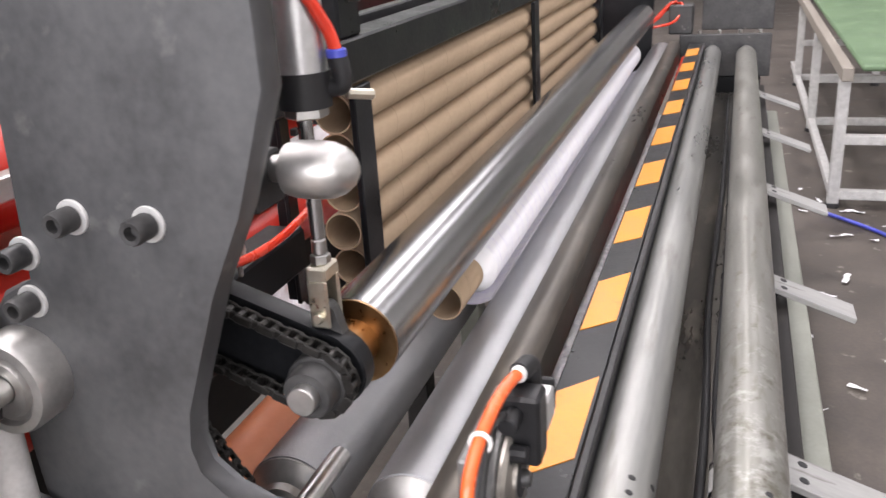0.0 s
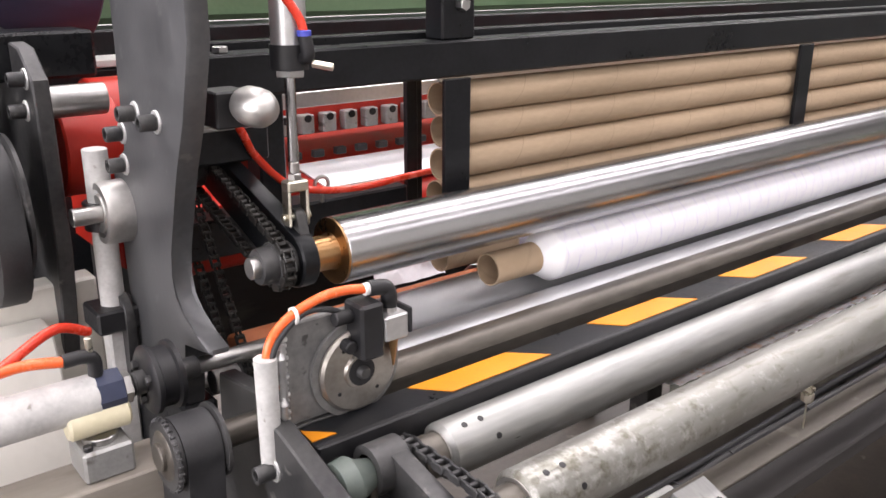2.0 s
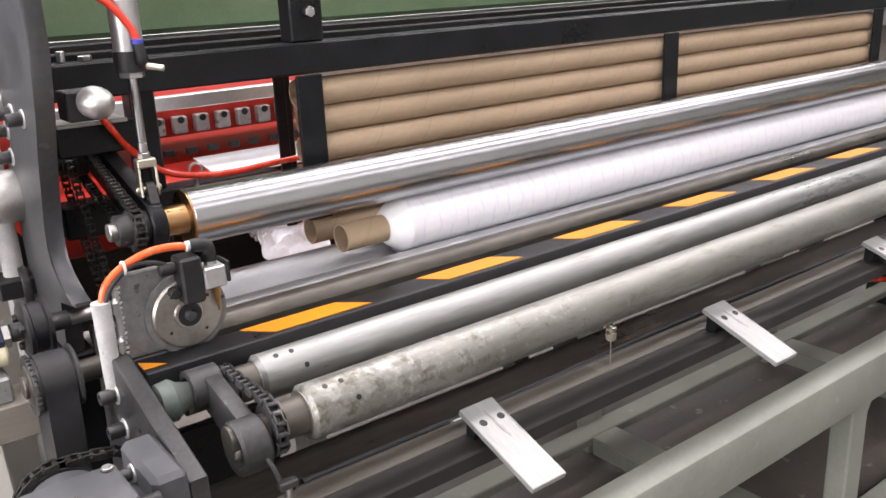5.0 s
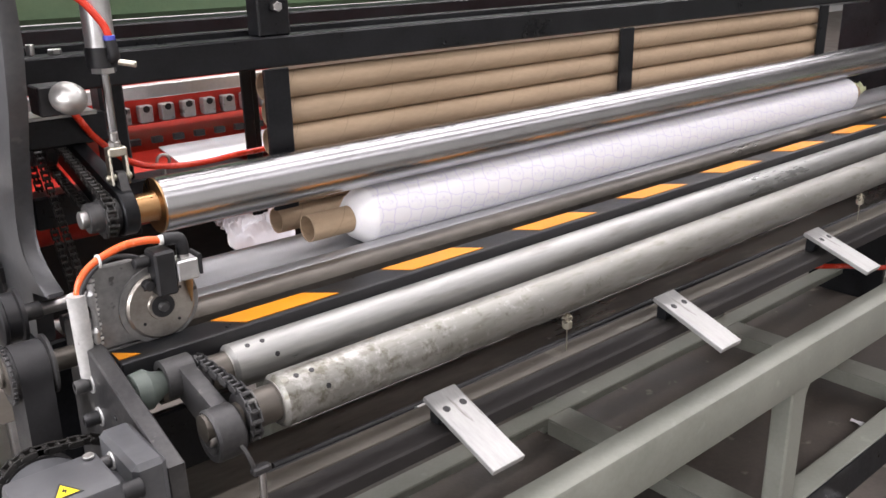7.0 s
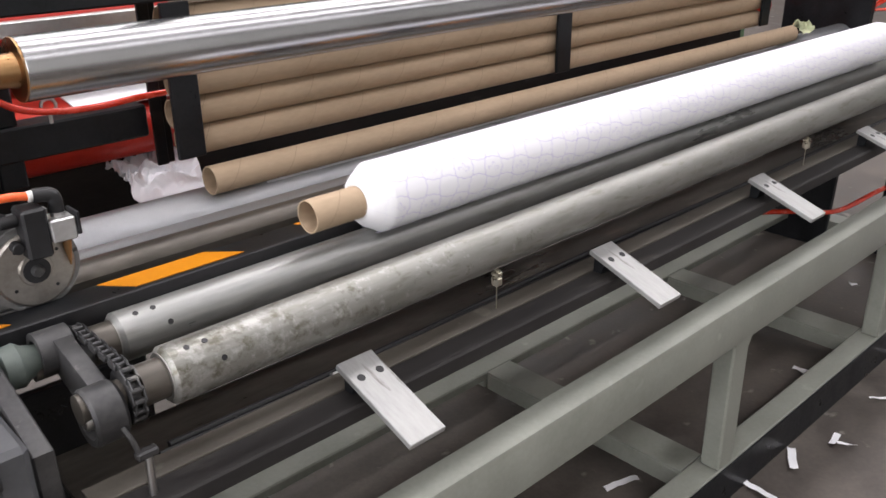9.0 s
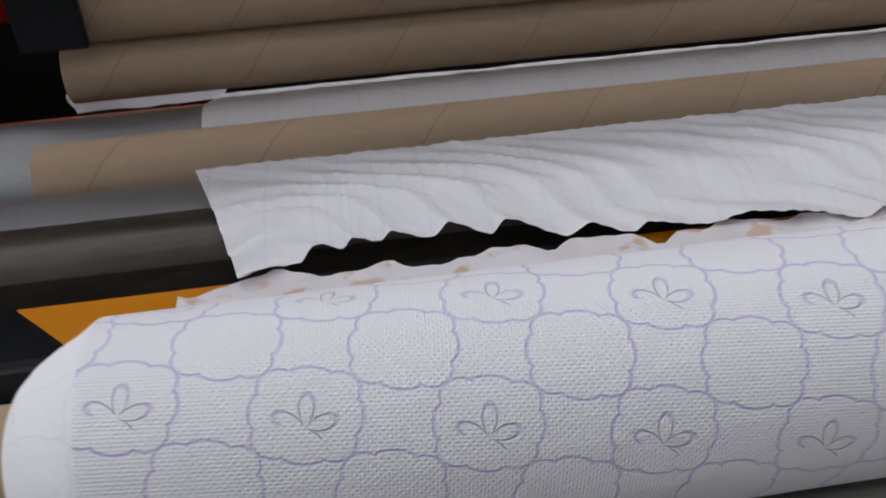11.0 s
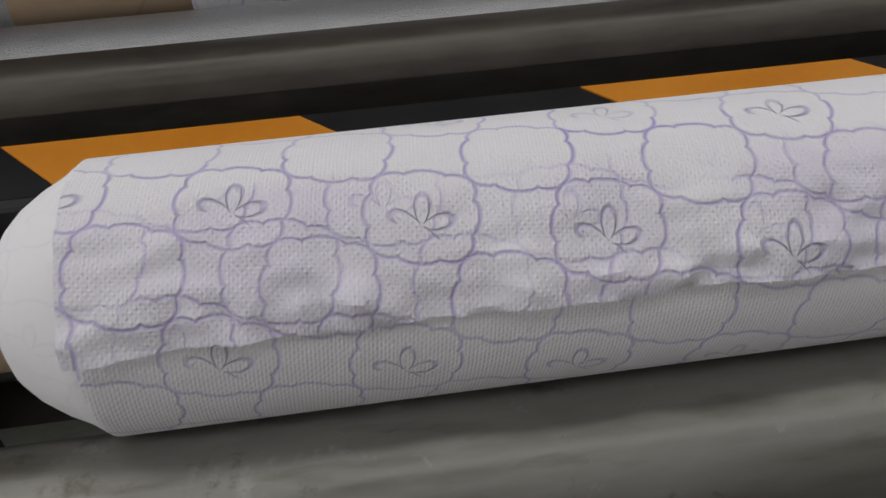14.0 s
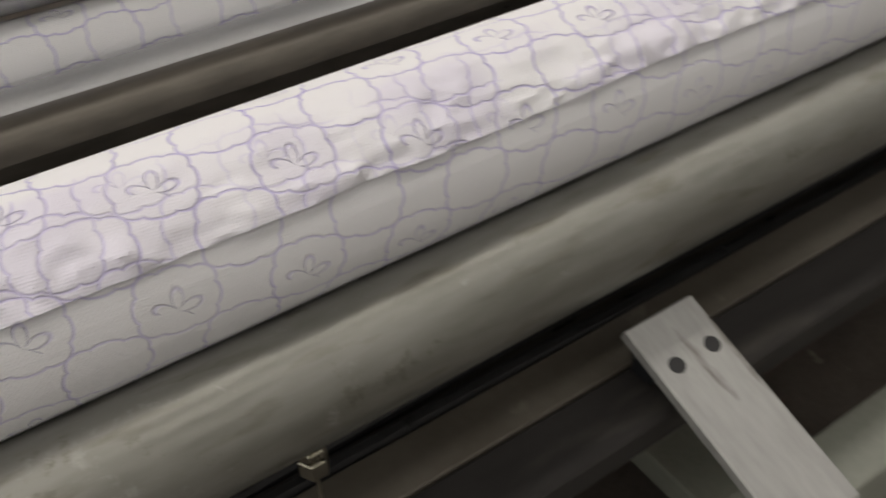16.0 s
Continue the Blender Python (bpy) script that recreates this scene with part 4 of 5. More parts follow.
frame_ = thing("base_frame", "grey-green painted steel base frame with legs", "machine frame")
part("front_rail", box(0.45, 3.6, -0.153, -0.099, 0.462, 0.560, 0.007, 2), green_grey, frame_)
low = part("foot_rail", box(0.45, 3.6, -0.149, -0.092, FLOOR, 0.160, 0.003), green_grey, frame_)
part("side_face", box(0.45, 3.6, -0.153, -0.1492, FLOOR, 0.157, 0.001), black_paint, low, "black painted outer side")
part("inner_rail", box(0.45, 3.6, 0.470, 0.530, 0.136, 0.160, 0.003), green_grey, frame_)
for x in (0.98, 1.80, 2.62, 3.44):
    part("leg", box(x, x + 0.060, -0.148, -0.104, 0.159, 0.465, 0.004), green_grey, frame_)
    part("gusset", plate([(x + 0.059, 0.463), (x + 0.095, 0.463), (x + 0.059, 0.400)], -0.140, -0.112, 0.002, "Y"), green_grey, frame_)
    part("inner_leg", box(x, x + 0.05, 0.5305, 0.580, FLOOR, 0.60, 0.004), green_grey, frame_)
    cross = part("cross_member", box(x - 0.055, x + 0.030, -0.0915, 0.469, 0.154, 0.160, 0.001), green_grey, frame_)
    part("flange", box(x - 0.055, x - 0.049, -0.0915, 0.469, 0.112, 0.1538, 0.001), green_grey, cross)
    part("flange", box(x + 0.024, x + 0.030, -0.0915, 0.469, 0.112, 0.1538, 0.001), green_grey, cross)
tagged(solid("floor_hose", hose([(3.2, -0.10, 0.50), (3.0, 0.02, 0.46), (2.8, 0.08, 0.42), (2.6, 0.12, 0.46), (2.4, 0.16, 0.50)], 0.007, 10, 10), hose_red, "red air hose running through the base frame", "hose"))

# ---- far end of the machine ----
far = thing("far_bearing_block", "dark steel bearing block at the far roller ends", "bearing block")
part("plate", box(RIGHT + 0.085, RIGHT + 0.11, -0.11, 0.21, 0.72, 0.872, 0.003), dark_steel, far)
part("upper_plate", box(RIGHT + 0.30, RIGHT + 0.32, -0.12, 0.14, 0.86, 1.02, 0.003), dark_steel, far)
part("bracket", box(RIGHT + 0.10, RIGHT + 0.19, 0.165, 0.25, 0.872, 0.975, 0.004), dark_steel, far)
part("foot", box(RIGHT + 0.09, RIGHT + 0.32, -0.08, 0.18, FLOOR, 0.72, 0.004), black_paint, far)
for y in (-0.07, 0.0, 0.07, 0.14):
    part("bolt", rod(0.872, 0.886, 0.008, (RIGHT + 0.098, y, 0), "Z", 6), bright_steel, far)
solid("rag", crumpled(2.965, 3.045, 22, 12, lambda x, v: (x, 0.335 + 0.05 * v + 0.012 * noise.noise((x * 60, v * 4, 3)), 0.872 + 0.030 * abs(noise.noise((x * 38, v * 3.5, 6))) + 0.02 * math.sin(3.1 * v))), rag_cloth, "crumpled pale yellow-green rag lying on the drum end", "rag")
fars = thing("far_side_plate", "black steel side plate at the far end", "side plate")
part("plate", plate([(0.28, 1.40), (0.30, 0.95), (0.33, FLOOR), (0.60, FLOOR), (0.60, 1.40)], RIGHT + 0.02, RIGHT + 0.045, 0.003), black_paint, fars)
part("knob", lathe([(-0.05, 0.001), (-0.045, 0.010), (-0.03, 0.018), (-0.01, 0.018), (0, 0.01)], (RIGHT, 0.30, 1.10), "Y", 28), bright_steel, fars)
for k, (y, z) in enumerate(((0.25, 0.98), (0.28, 0.94), (0.23, 0.92))):
    tagged(solid("air_hose", hose([(RIGHT + 0.06, 0.33, 0.90), (RIGHT + 0.09, y, z), (RIGHT + 0.14, y - 0.02, z + 0.03 * k), (RIGHT + 0.20, 0.30, 0.93)], 0.005, 10, 8), hose_red, "looped red air hose at the far end", "hose"))
conv = thing("conveyor_table", "pale grey steel conveyor table with a green belt", "conveyor", (3.95, -0.40, FLOOR))
part("belt", box(0.0, 3.6, -0.62, -0.08, 0.585, 0.610, 0.008), green_paint, conv, "green conveyor belt")
part("rail", box(-0.06, 3.6, -0.045, 0.0, 0.555, 0.610, 0.003), channel_steel, conv, "worn grey-brown side rail")
for x in (0.0, 1.4, 2.8):
    for y in (-0.045, -0.55):
        part("leg", box(x, x + 0.045, y, y + 0.045, 0.02, 0.55, 0.003), sleeve_grey, conv)
        part("foot", rod(0, 0.02, 0.03, (x + 0.022, y + 0.022, 0), "Z", 16), rubber_black, conv)
    part("cross_bar", box(x, x + 0.04, -0.505, -0.045, 0.28, 0.32, 0.003), sleeve_grey, conv)
    part("cross_bar", box(x, x + 0.04, -0.505, -0.045, 0.04, 0.08, 0.003), sleeve_grey, conv)
part("low_rail", box(0.045, 3.4, -0.04, -0.005, 0.04, 0.08, 0.003), sleeve_grey, conv)
tagged(solid("floor_cable", hose([(3.9, -0.35, FLOOR + 0.01), (3.55, -0.62, FLOOR + 0.01), (3.25, -0.58, FLOOR + 0.012), (3.2, -0.75, FLOOR + 0.01), (3.5, -0.85, FLOOR + 0.012), (3.8, -0.78, FLOOR + 0.01)], 0.008, 10, 10), plastic_blue, "blue air hose lying on the floor", "hose"))

# ---- rear machine ----
rearm = thing("rear_machine", "red painted perforating unit behind the winder", "machine")
part("red_cover", plate([(0.72, 0.90), (0.78, 0.955), (0.92, 1.02), (1.05, 1.02), (1.05, 0.862), (0.72, 0.862)], 0.60, 3.3, 0.004), red_paint, rearm)
part("knife_roll", rod(0.60, 3.3, 0.062, (0, 0.80, 1.075), "X", 48, 0.003), red_paint, rearm, "red painted perforating roll")
part("upper_bar", box(0.60, 3.3, 0.690, 0.712, 1.078, 1.104, 0.002), aluminium, rearm, "bright steel cross bar")
for k in range(16):
    x = 0.83 + 0.043 * k
    block = part("knife_block", box(x, x + 0.026, 0.722, 0.742, 1.028, 1.060, 0.002), bar_alu, rearm, "pale clamp block")
    part("block_screw", rod(0.7195, 0.7225, 0.0065, (x + 0.013, 0, 1.054), "Y", 10, 0.0005), black_matt, block)
    part("lower_block", box(x + 0.01, x + 0.030, 0.700, 0.712, 0.992, 1.004, 0.001), black_matt, rearm)
part("lower_body", box(0.62, 3.28, 0.70, 1.0, 0.62, 0.860, 0.004), rail_steel, rearm, "grey-brown steel lower body")
for x in (0.64, 1.90, 3.18):
    for y in (0.71, 0.93):
        part("leg", box(x, x + 0.06, y, y + 0.06, FLOOR, 0.62, 0.003), rail_steel, rearm)
part("feed_roll", rod(0.60, 3.3, 0.046, (0, 0.655, 0.902), "X", 48, 0.003), red_paint, rearm, "red painted feed roll")
part("guide_plate", plate([(0.640, 0.953), (0.735, 0.9690), (0.735, 0.973), (0.640, 0.957)], 0.60, 3.3, 0.0005), red_paint, rearm)
sheet = solid("paper_web", plate([(0.628, 0.9565), (0.735, 0.9745), (0.735, 0.977), (0.628, 0.959)], 0.905, 2.95, 0), tissue_plain, "flat white tissue web leaving the perforating unit", "paper sheet")
gp = thing("green_machine", "large green painted machine body behind", "machine")
part("panel", box(-1.2, 4.4, 1.22, 1.32, 1.185, 1.80, 0.012), green_paint, gp)
part("beam", box(-1.2, 4.4, 1.10, 1.22, 1.13, 1.184, 0.004), black_paint, gp)
part("ledge", box(-1.2, 0.9, 1.02, 1.10, 1.126, 1.140, 0.002), plastic_white, gp, "pale horizontal ledge")
part("dark_beam", box(-1.2, 4.4, 1.02, 1.10, 1.08, 1.125, 0.004), black_paint, gp)
part("leg", box(-1.1, -1.0, 1.22, 1.32, FLOOR, 1.19, 0.004), green_paint, gp)
part("leg", box(4.2, 4.3, 1.22, 1.32, FLOOR, 1.19, 0.004), green_paint, gp)
bl = thing("parent_reel", "large dark blue reel core on a stand", "reel")
part("reel", rod(-0.10, 0.66, 0.17, (0, 0.98, 1.345), "X", 56, 0.004), navy_paint, bl)
part("stand", box(-0.08, 0.64, 0.94, 1.02, FLOOR, 1.19, 0.004), black_paint, bl)

# ---- drive side at the near end ----
drive = thing("belt_pulley", "black toothed belt pulley with a wide belt", "pulley", (0.014, 0.236, 0.828))
wheel = part("pulley", lathe([(0.452, 0.010), (0.452, 0.036), (0.456, 0.038), (0.458, 0.034), (0.502, 0.034), (0.504, 0.040), (0.508, 0.040), (0.509, 0.01)], seg=48), dark_steel, drive)
belt = part("belt", plate(stadium((0, 0), 0.0365, (0.02, -0.30), 0.0365, 22), 0.462, 0.500, 0.003), rubber_black, drive, "wide black drive belt")
for k in range(30):
    w = 2 * math.pi * k / 30
    part("tooth", turned(box(0.4525, 0.4575, -0.0018, 0.0018, 0.0345, 0.0395, 0.0006), Matrix.Rotation(w, 4, "X")), dark_steel, wheel)
part("hub_face", lathe([(0.4500, 0.006), (0.4495, 0.014), (0.4500, 0.024), (0.4522, 0.027)], seg=32), lip_steel, drive, "turned dark hub face")
part("shaft", rod(0.445, 0.565, 0.015, seg=24), lip_steel, drive, "rust-brown shaft")
drive2 = thing("belt_pulley", "black smooth belt pulley behind the first", "pulley", (0.046, 0.330, 0.868))
part("pulley", lathe([(0.440, 0.01), (0.440, 0.034), (0.443, 0.0385), (0.448, 0.0385), (0.450, 0.034), (0.466, 0.034), (0.468, 0.0385), (0.473, 0.0385), (0.475, 0.01)], seg=48), black_matt, drive2)
for k in range(3):
    w = 0.6 + 2.1 * k
    part("bolt", rod(0.434, 0.441, 0.0055, (0, 0.022 * math.cos(w), 0.022 * math.sin(w)), "X", 6), dark_steel, drive2)
part("shaft", rod(0.426, 0.500, 0.0125, seg=24), dark_steel, drive2)
push = thing("push_cylinder", "pale grey air cylinder with a steel push rod", "air cylinder", (0.062, 0.330, 0.868))
part("barrel", rod(0.05, 0.372, 0.0235, seg=40), sleeve_grey, push, "pale grey barrel")
part("end_cap", rod(0.370, 0.398, 0.0245, seg=8), navy_paint, push)
part("nut", rod(0.398, 0.408, 0.018, seg=6), bright_steel, push)
part("thread", rod(0.408, 0.445, 0.007, seg=14), bright_steel, push)
part("coupling", rod(0.412, 0.445, 0.013, seg=24), dark_steel, push)
part("rod", rod(0.443, 0.625, 0.0095, seg=24), bright_steel, push, "ground steel push rod")
part("fitting", hose([(0.375, 0, 0.022), (0.375, 0, 0.040), (0.365, 0, 0.046), (0.345, 0, 0.046)], 0.0075, 12, 5), black_matt, push)
part("fitting_screw", rod(0.045, 0.066, 0.004, (0.372, 0, 0), "Z", 10), zinc, push)
part("hose", hose([(0.345, 0, 0.046), (0.30, 0.005, 0.050), (0.24, 0.0, 0.040), (0.17, -0.02, 0.018), (0.10, -0.045, -0.01), (0.02, -0.05, -0.03)], 0.0058, 12, 8), hose_orange, push, "orange air hose")
part("hose", hose([(0.40, 0.10, 0.03), (0.36, 0.08, 0.05), (0.30, 0.05, 0.035), (0.22, 0.03, 0.0), (0.14, 0.05, -0.04)], 0.0058, 12, 8), hose_red, push, "red air hose")
part("hose_tie", tube(0.235, 0.239, 0.009, 0.006, (0, 0.0, 0.040), seg=14), plastic_white, push)
small = thing("compact_cylinder", "small aluminium block cylinder with an ivory roller", "air cylinder", (0.430, 0.318, 0.789))
part("body", box(-0.026, 0.026, -0.026, 0.026, 0.0, 0.035, 0.003), bar_alu, small)
part("ring", rod(0.035, 0.042, 0.018, axis="Z", seg=24), bright_steel, small)
part("roller", rod(-0.032, 0.032, 0.0155, (0, 0, 0.058), "X", 28, 0.003), ivory, small, "ivory plastic roller")
part("bolt", rod(0.035, 0.041, 0.005, (0.018, 0.018, 0), "Z", 10), dark_steel, small)
part("bolt", rod(0.035, 0.041, 0.005, (-0.018, -0.018, 0), "Z", 10), dark_steel, small)
arm2 = thing("cross_channel", "grey-brown steel box channel across the near end", "channel")
part("channel", box(-0.35, 0.500, 0.283, 0.350, 0.738, 0.7885, 0.002), channel_steel, arm2)
part("post", box(-0.30, -0.25, 0.29, 0.34, FLOOR, 0.738, 0.003), channel_steel, arm2)
motor = thing("gear_motor", "grey gear motor with a yellow warning label", "motor", (0.452, -0.035, 0.752))
part("housing", lathe([(-0.14, 0.02), (-0.138, 0.045), (-0.125, 0.056), (0.03, 0.058), (0.045, 0.050), (0.06, 0.045), (0.09, 0.045)], (0, 0, 0), "X", 40), case_grey, motor)
for k in range(9):
    part("fin", tube(-0.115 + 0.015 * k, -0.111 + 0.015 * k, 0.062, 0.05, seg=40), case_grey, motor)
terminal_box = part("terminal_box", box(-0.06, 0.035, -0.075, 0.005, 0.040, 0.085, 0.006, 2), case_grey, motor)
part("flange", box(0.055, 0.092, -0.045, 0.06, -0.05, 0.075, 0.006), case_grey, motor)
part("label_border", plate([(-0.030, -0.064), (0.000, -0.064), (-0.015, -0.036)], 0.0852, 0.0857, 0, "Z"), black_matt, terminal_box)
part("warning_label", plate([(-0.0265, -0.062), (-0.0035, -0.062), (-0.015, -0.0405)], 0.0858, 0.0862, 0, "Z"), label_yellow, terminal_box, "yellow triangular warning label")
part("label_mark", plate([(-0.0160, -0.060), (-0.0125, -0.0525), (-0.0152, -0.0520), (-0.0135, -0.0465), (-0.0180, -0.0540), (-0.0153, -0.0545)], 0.0863, 0.0866, 0, "Z"), black_matt, terminal_box)
part("cover_screw", rod(0.085, 0.089, 0.006, (0.024, -0.008, 0), "Z", 12), bright_steel, terminal_box)
part("gland", rod(0.03, 0.06, 0.011, (0, -0.05, 0.055), "X", 16), black_matt, motor)
across = Matrix.Rotation(radians(-90), 4, "Z")
part("sprocket", turned(rod(-0.141, -0.129, 0.046, (0, 0.003, -0.017), "X", 36), across), dark_steel, motor)
part("chain", turned(chain_loop(stadium((0.003, -0.017), 0.050, (0.052, -0.020), 0.047, 18), -0.135), across), chain_black, motor, "oily roller chain")
part("gear_case", lathe([(0.045, 0.02), (0.045, 0.040), (0.052, 0.048), (0.118, 0.050), (0.126, 0.046), (0.126, 0.02)], (0.003, 0, -0.020), "Y", 44), case_grey, motor, "rounded grey gear case")
cap_bolt(0.055, 0.02, 0.055, motor, 0.8)
part("support", box(0.05, 0.09, -0.03, 0.03, -0.652, -0.05, 0.003), dark_steel, motor)
# outer frame with more plates beyond the side plate
outer = thing("outer_frame", "dark steel outer plates and shafts at the near end", "machine frame")
part("plate", plate([(0.62, 1.20), (0.575, 1.165), (0.57, 0.95), (0.60, 0.80), (0.80, 0.95), (0.80, 1.22)], 0.475, 0.495, 0.002), dark_steel, outer)
part("tie_shaft", rod(0.49, 0.565, 0.020, (0, 0.60, 1.135), "X", 28), bright_steel, outer)
part("upright", plate([(0.52, 0.99), (0.60, 0.93), (0.60, 1.18), (0.52, 1.18)], 0.20, 0.28, 0.003), black_paint, outer)
part("upright", box(0.38, 0.43, 0.70, 0.78, FLOOR, 1.12, 0.004), black_paint, outer)
part("rail", box(0.10, 0.58, 0.66, 0.74, 1.155, 1.215, 0.004), black_paint, outer)
part("pulley", lathe([(0.385, 0.02), (0.385, 0.085), (0.392, 0.088), (0.395, 0.080), (0.43, 0.080), (0.433, 0.088), (0.438, 0.086), (0.44, 0.02)], (0, 0.58, 1.02), "X", 48), dark_steel, outer)
part("belt", plate(stadium((0.58, 1.02), 0.083, (0.57, 0.985), 0.083, 18), 0.396, 0.428, 0.002), rubber_black, outer)
part("red_roll", rod(0.52, 0.60, 0.068, (0, 0.70, 1.06), "X", 40, 0.003), red_paint, outer)
for y, z in ((0.60, 1.165), (0.615, 1.125)):
    cap_bolt(0.475, y, z, outer)
lever = thing("cylinder_strut", "white air cylinder strut beside the side plate", "air cylinder", (0.525, 0.535, 0))
part("tube", rod(0.88, 1.085, 0.015, axis="Z", seg=28), sleeve_grey, lever)
part("clamp", rod(0.985, 1.02, 0.022, axis="Z", seg=24), black_matt, lever)
part("bracket", box(-0.03, 0.03, -0.03, 0.03, 0.855, 0.885, 0.003), black_matt, lever)
part("foot", box(-0.014, 0.014, -0.014, 0.014, FLOOR, 0.855, 0.003), sleeve_grey, lever)
pillar = thing("pale_panel", "pale grey painted lower panel of the machine", "panel")
part("panel", box(0.16, 0.53, 0.61, 0.65, FLOOR, 0.90, 0.004), pale_paint, pillar)
# Added pale block; its colour stands in for strong light on the concrete floor.
part("lit_floor_block", box(-0.60, 0.50, 0.66, 1.30, FLOOR, 0.30, 0.006), pale_paint, pillar, "raised pale block standing in for brightly lit concrete floor")
# Slope added to face the skylights, so the shaded panel area reads bright.
part("sloped_panel", plate([(0.30, FLOOR), (0.605, FLOOR), (0.605, 0.86), (0.56, 0.86)], 0.16, 0.455, 0.003), pale_paint, pillar)

# ---- knife carriage; its origin is the disc's centre ----
carriage = thing("knife_carriage", "grey steel carriage with round disc and air nozzle", "carriage")
part("plate", box(-0.080, 0.030, 0.004, 0.014, -0.045, 0.066, 0.002), carriage_steel, carriage)
part("guard_disc", lathe([(-0.002, 0.02), (-0.002, 0.0535), (0.003, 0.0535), (0.003, 0.02)], (0, 0, 0), "Y", 64), carriage_steel, carriage)
disc = part("disc", lathe([(-0.012, 0.010), (-0.012, 0.0185), (-0.009, 0.020), (-0.009, 0.0432), (-0.006, 0.0462), (-0.003, 0.0462), (-0.003, 0.02)], (0, 0, 0), "Y", 64), disc_steel, carriage, "turned bronze-grey steel disc")
part("bearing", lathe([(-0.013, 0.009), (-0.013, 0.0155), (-0.010, 0.0155)], (0, 0, 0), "Y", 32), black_matt, disc)
part("axle", lathe([(-0.020, 0.003), (-0.020, 0.0055), (-0.016, 0.0075), (-0.010, 0.0075)], (0, 0, 0), "Y", 24), dark_steel, disc)
for a in (0.6, 2.2, 3.8, 5.4):
    part("disc_hole", rod(-0.0096, -0.008, 0.0022, (0.0325 * math.cos(a), 0, 0.0325 * math.sin(a)), "Y", 10, 0.0003), black_matt, disc)
part("valve_block", box(-0.010, 0.018, -0.030, 0.004, 0.018, 0.078, 0.003), black_matt, carriage)
metal_block = part("metal_block", box(0.0185, 0.048, -0.030, 0.0, 0.032, 0.060, 0.002), aluminium, carriage, "brushed aluminium nozzle block")
part("side_cover", box(0.0485, 0.053, -0.030, 0.0, 0.036, 0.064, 0.001), black_matt, metal_block)
part("nozzle", lathe([(-0.034, 0.001), (-0.012, 0.0045), (0.0, 0.0055), (0.002, 0.0055)], (0.038, -0.015, 0.031), "Z", 20), brass, metal_block, "brass nozzle tip")
part("collar", rod(0.059, 0.066, 0.0085, (0.034, -0.014, 0), "Z", 8), bright_steel, carriage)
part("elbow", hose([(0.034, -0.014, 0.065), (0.034, -0.014, 0.078), (0.030, -0.013, 0.086), (0.012, -0.010, 0.088)], 0.0085, 14, 5), black_matt, carriage)
part("push_ring", rod(0.006, 0.013, 0.0066, (0, -0.010, 0.088), "X", 14), plastic_white, carriage)
part("air_hose", hose([(0.010, -0.010, 0.088), (-0.012, -0.007, 0.091), (-0.040, -0.004, 0.089), (-0.072, 0.0, 0.076), (-0.092, 0.002, 0.058), (-0.100, 0.002, 0.036), (-0.102, 0.002, 0.02)], 0.0050, 14, 8), hose_orange, carriage, "orange air hose")
part("cable", hose([(-0.008, -0.004, 0.060), (-0.030, -0.006, 0.074), (-0.055, -0.004, 0.078), (-0.078, -0.003, 0.066), (-0.094, -0.003, 0.046), (-0.099, -0.003, 0.02)], 0.0032, 10, 8), rubber_black, carriage, "thin black cable")
part("cable_tie", tube(-0.071, -0.068, 0.0088, 0.0065, (0, -0.001, 0.076), seg=14), plastic_white, carriage)
part("solenoid", rod(-0.030, -0.010, 0.0075, (0, -0.010, 0.064), "X", 16), black_matt, carriage)
part("knob", rod(-0.022, -0.008, 0.0070, (-0.017, 0, 0.034), "Y", 10), black_matt, carriage)
part("conduit", lathe([(-0.085, 0.0085), (-0.085, 0.0105), (0.040, 0.0115), (0.040, 0.0095)], (-0.102, 0.0, 0), "Z", 24), sleeve_grey, carriage, "pale plastic conduit sleeve")
part("hinge", rod(-0.02, 0.05, 0.004, (-0.083, 0.002, 0), "Z", 10), aluminium, carriage)
for z in (0.03, -0.02):
    part("weld", lathe([(-0.012, 0.002), (-0.006, 0.005), (0.0, 0.004), (0.006, 0.0055), (0.012, 0.002)], (-0.086, -0.002, z), "Z", 10), aluminium, carriage)
for k in range(16):
    part("weld_bead", rod(-0.0016, 0.0016, 0.0035 + 0.0008 * (k % 3), (-0.0805, 0.004, -0.040 + 0.0066 * k), "Z", 8, 0.0008), washer_steel, carriage)
part("slide", box(-0.078, 0.028, 0.0, 0.016, -0.0545, -0.045, 0.001), dark_steel, carriage)

# scraps on the floor
for k in range(80):
    x, y = random.uniform(0.9, 4.2), random.uniform(-1.1, 0.15)
    L, Wd = random.uniform(0.012, 0.045), random.uniform(0.006, 0.02)
    a = random.uniform(0, 3.14)
    b = crumpled(-L, L, 6, 2, lambda u, v: (u, (v - 0.5) * Wd + 0.01 * noise.noise((u * 20, k, 0)), 0.006 + 0.008 * noise.noise((u * 30, v * 2, k))))
    ob = solid("paper_scrap", b, tissue_plain, "small white paper scrap on the floor", "scrap", "floor scraps")
    ob.location, ob.rotation_euler = (x, y, FLOOR + 0.003), (0, 0, a)


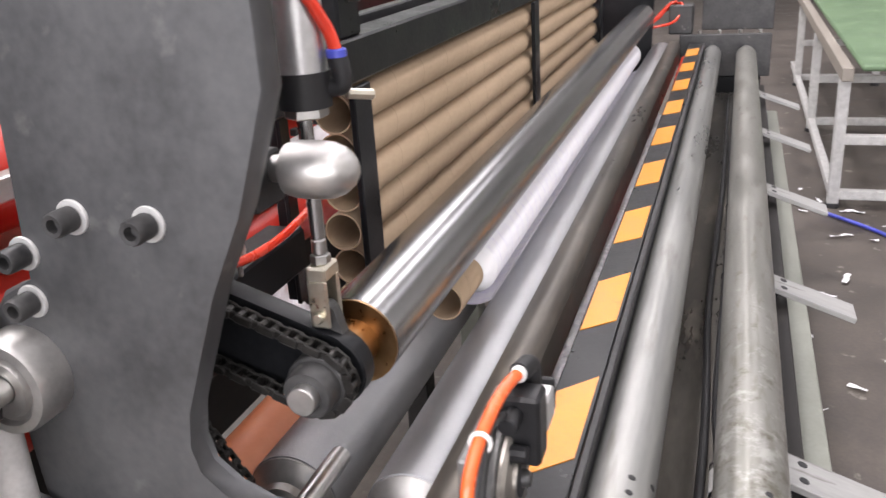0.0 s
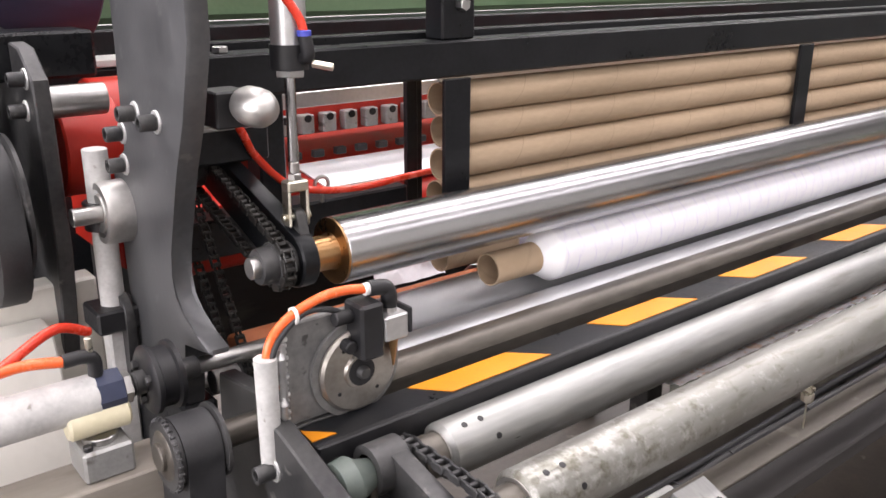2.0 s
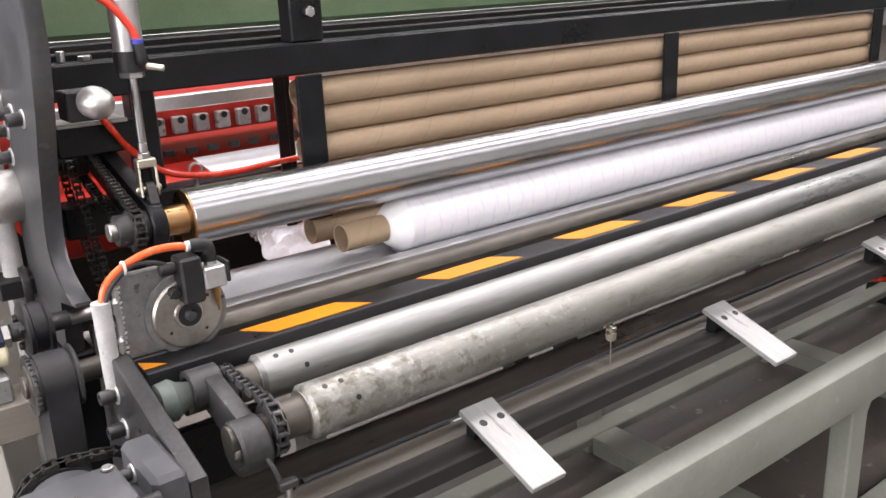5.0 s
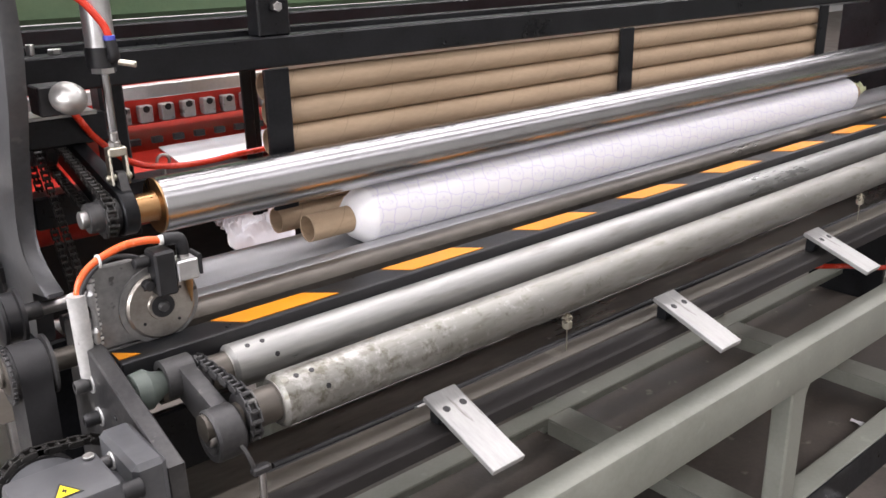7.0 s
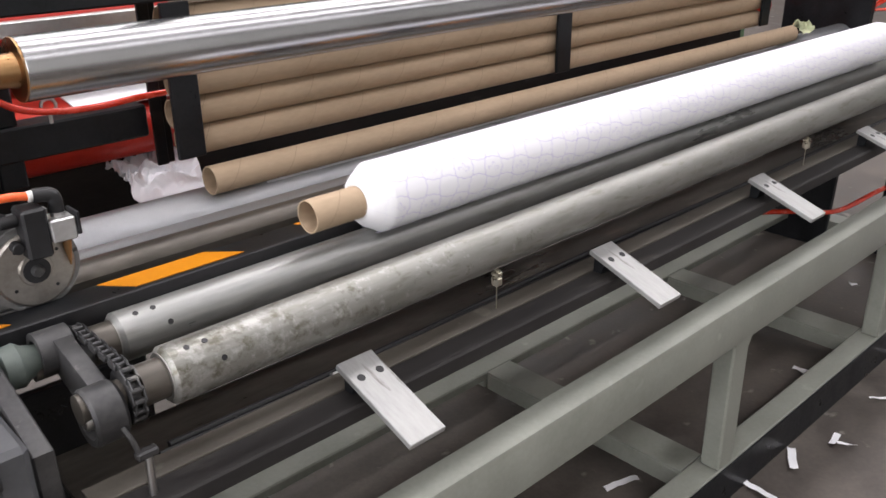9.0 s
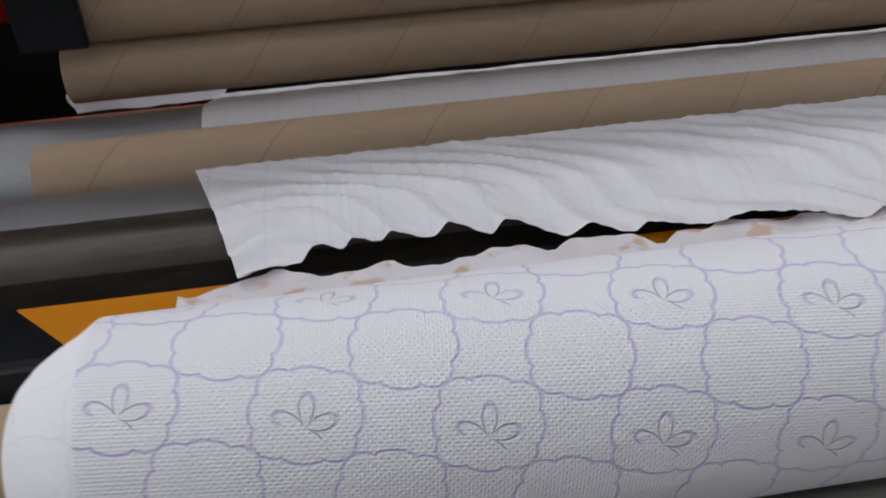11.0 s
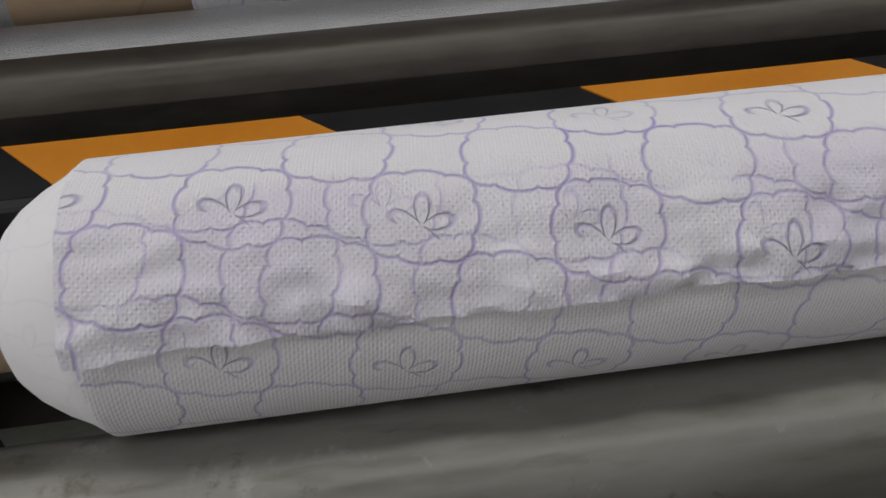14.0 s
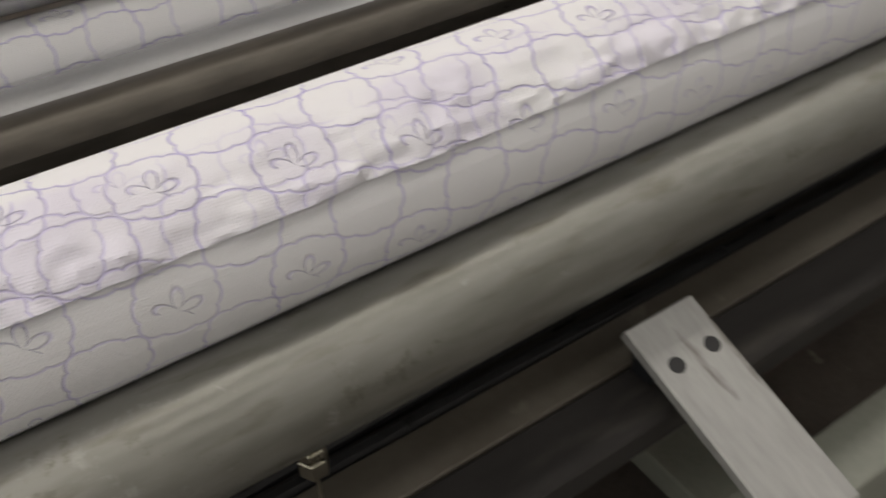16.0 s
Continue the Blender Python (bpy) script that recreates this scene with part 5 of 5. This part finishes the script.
# ---- movement ----
def log_turn(t):
    """Turn of the paper log in degrees; the free edge of its tail stands at this angle."""
    if t < 6.2:
        return 330 + 2300 * (6.2 - t) + 480
    if t < 7.4:
        s = (7.4 - t) / 1.2
        return 330 + 480 * s * s
    if t < 8.4:
        return 330
    if t < 9.2:
        return 330 - 30 * (t - 8.4) / 0.8
    if t < 11.86:
        return 300
    if t < 12.16:
        return 300 - 1642 * (t - 11.86) ** 2
    if t < 13.8:
        return 152.2 - 985 * (t - 12.16)
    if t < 13.99:
        s = (t - 13.8) / 0.19
        return -1463.2 - 178.8 * s * (1.4 - 0.4 * s)
    return -1642 - 7 * min(1, (t - 13.99) / 0.25)


def motions():
    tenths = [k / 10 for k in range(161)]
    rows = []
    for t in [k / 30 for k in range(190)] + [k / 10 for k in range(64, 117)] + [11.7 + k / 20 for k in range(52)] + [k / 10 for k in range(143, 161)]:
        if t < 8.4:
            y, z = VALLEY, seat(LOG_R)
        elif t < 9.2:
            s = (t - 8.4) / 0.8
            y = VALLEY + (0.032 - VALLEY) * s * s * (3 - 2 * s)
            if y > VALLEY - DRUM_H:
                z = DRUM_Z + math.sqrt((DRUM_R + LOG_R) ** 2 - (y - VALLEY + DRUM_H) ** 2)
            elif y > 0.17:
                z = 0.9155
            else:
                z = 0.8727 + (0.9155 - 0.8727) * min(1, max(0, (y - 0.032) / 0.138)) ** 0.6
        else:
            y, z = 0.032, 0.8727
        rows.append((t, pose(0, y, z, log_turn(t))))
    walk(log, rows)
    for i, s in enumerate(log_staves):
        w = 2 * math.pi * i / N
        walk(s, [(t, pose(0, (grown(t) - LOG_R) * math.cos(w), (grown(t) - LOG_R) * math.sin(w))) for t in (0, 2, 4, 6, 7.2, 7.5, 16)])
    # the next core waits behind the log, then drops into the valley and winds
    rows, a = [], 0.0
    for t in tenths:
        s = min(1, max(0, (t - 8.5) / 0.7))
        y, z = 0.451 + (VALLEY - 0.451) * s, 0.872 + (seat(CORE_R) - 0.872) * s + 0.030 * math.sin(math.pi * s)
        if 12.1 <= t < 14.3:
            a += 80
            z = seat(CORE_R) + (seat(NEW_R) - seat(CORE_R)) * min(1, (t - 12.1) / 0.6)
        elif t >= 14.3:
            z = seat(NEW_R)
        rows.append((t, pose(0, y, z, a)))
    walk(next_core, rows)
    # another tube of the rear row takes the lowest place in the magazine
    walk(last_core, [(0, pose(0.13, 0.499, 1.02)), (8.8, pose(0.13, 0.499, 1.02)), (9.3, pose(0.13, 0.499, 0.872)), (9.6, pose(0, 0.499, 0.872)), (9.9, pose(0, 0.451, 0.872)), (16, pose(0, 0.451, 0.872))])
    for i, s in enumerate(new_staves):
        w = 2 * math.pi * i / 12
        d = CORE_R - 0.003 - NEW_R
        rest = pose(0, d * math.cos(w), d * math.sin(w))
        walk(s, [(0, rest), (12.1, rest), (12.7, pose(0, 0, 0)), (16, pose(0, 0, 0))])
    # the torn web is drawn down between the drums once it winds on
    walk(web, [(0, pose(0, 0.02, -0.16)), (8.9, pose(0, 0.02, -0.16)), (9.5, pose(0, 0, 0)), (12.1, pose(0, 0, 0)), (12.5, pose(0, 0.02, -0.16)), (16, pose(0, 0.02, -0.16))])
    walk(torn, [(0, pose(0, 0.0, -0.10)), (9.2, pose(0, 0.0, -0.10)), (9.5, pose(0, 0, 0)), (11.15, pose(0, 0, 0)), (11.45, pose(0, 0.0, -0.10)), (16, pose(0, 0.0, -0.10))])
    # the press roller follows the growing log and is lifted clear by its arm
    reach = math.hypot(*ARM0)
    rest_turn = math.degrees(math.atan2(ARM0[1], ARM0[0]))
    press_rows, arm_rows, rod_rows = [], [], []
    for t, up in ((0, 0), (1, 0), (2, 0), (3, 0), (4, 0), (5, 0), (6, 0), (6.95, 0), (7.2, 0.030), (7.5, 0.070), (7.8, 0.090), (8.2, 0.100), (8.8, 0.115), (13.4, 0.115), (14.2, 0.0), (16, 0)):
        r = grown(t)
        z = seat(LOG_R) + r + PRESS_R + 0.001 if t < 10 else seat(NEW_R) + NEW_R + PRESS_R + 0.001
        dz = z + up - PIVOT[1]
        y = PIVOT[0] - math.sqrt(reach * reach - dz * dz)
        turn = math.degrees(math.atan2(dz, y - PIVOT[0])) - rest_turn
        turn = (turn + 180) % 360 - 180
        press_rows.append((t, pose(0, y, z + up)))
        arm_rows.append((t, pose(0, PIVOT[0], PIVOT[1], turn)))
        ear = Matrix.Rotation(radians(turn), 3, "X") @ Vector((0, ARM0[0] + 0.004, ARM0[1] + 0.05))
        rod_rows.append((t, pose(0.676, PIVOT[0] + ear.y, PIVOT[1] + ear.z)))
    walk(press, press_rows)
    walk(arm, arm_rows)
    walk(lift, rod_rows)
    home, off = pose(0.651, 0.166, 0.897), pose(2.85, 0.166, 0.897)
    back = [(11.8, off)] + [(t, pose(1.172 + (13.5 - t) * 1.0, 0.166, 0.897)) for t in (12.2, 12.6, 13.0, 13.3, 13.6, 13.9)]
    walk(carriage, [(0, home), (9.15, home), (10.3, off)] + back + [(14.1, home), (16, home)])


motions()
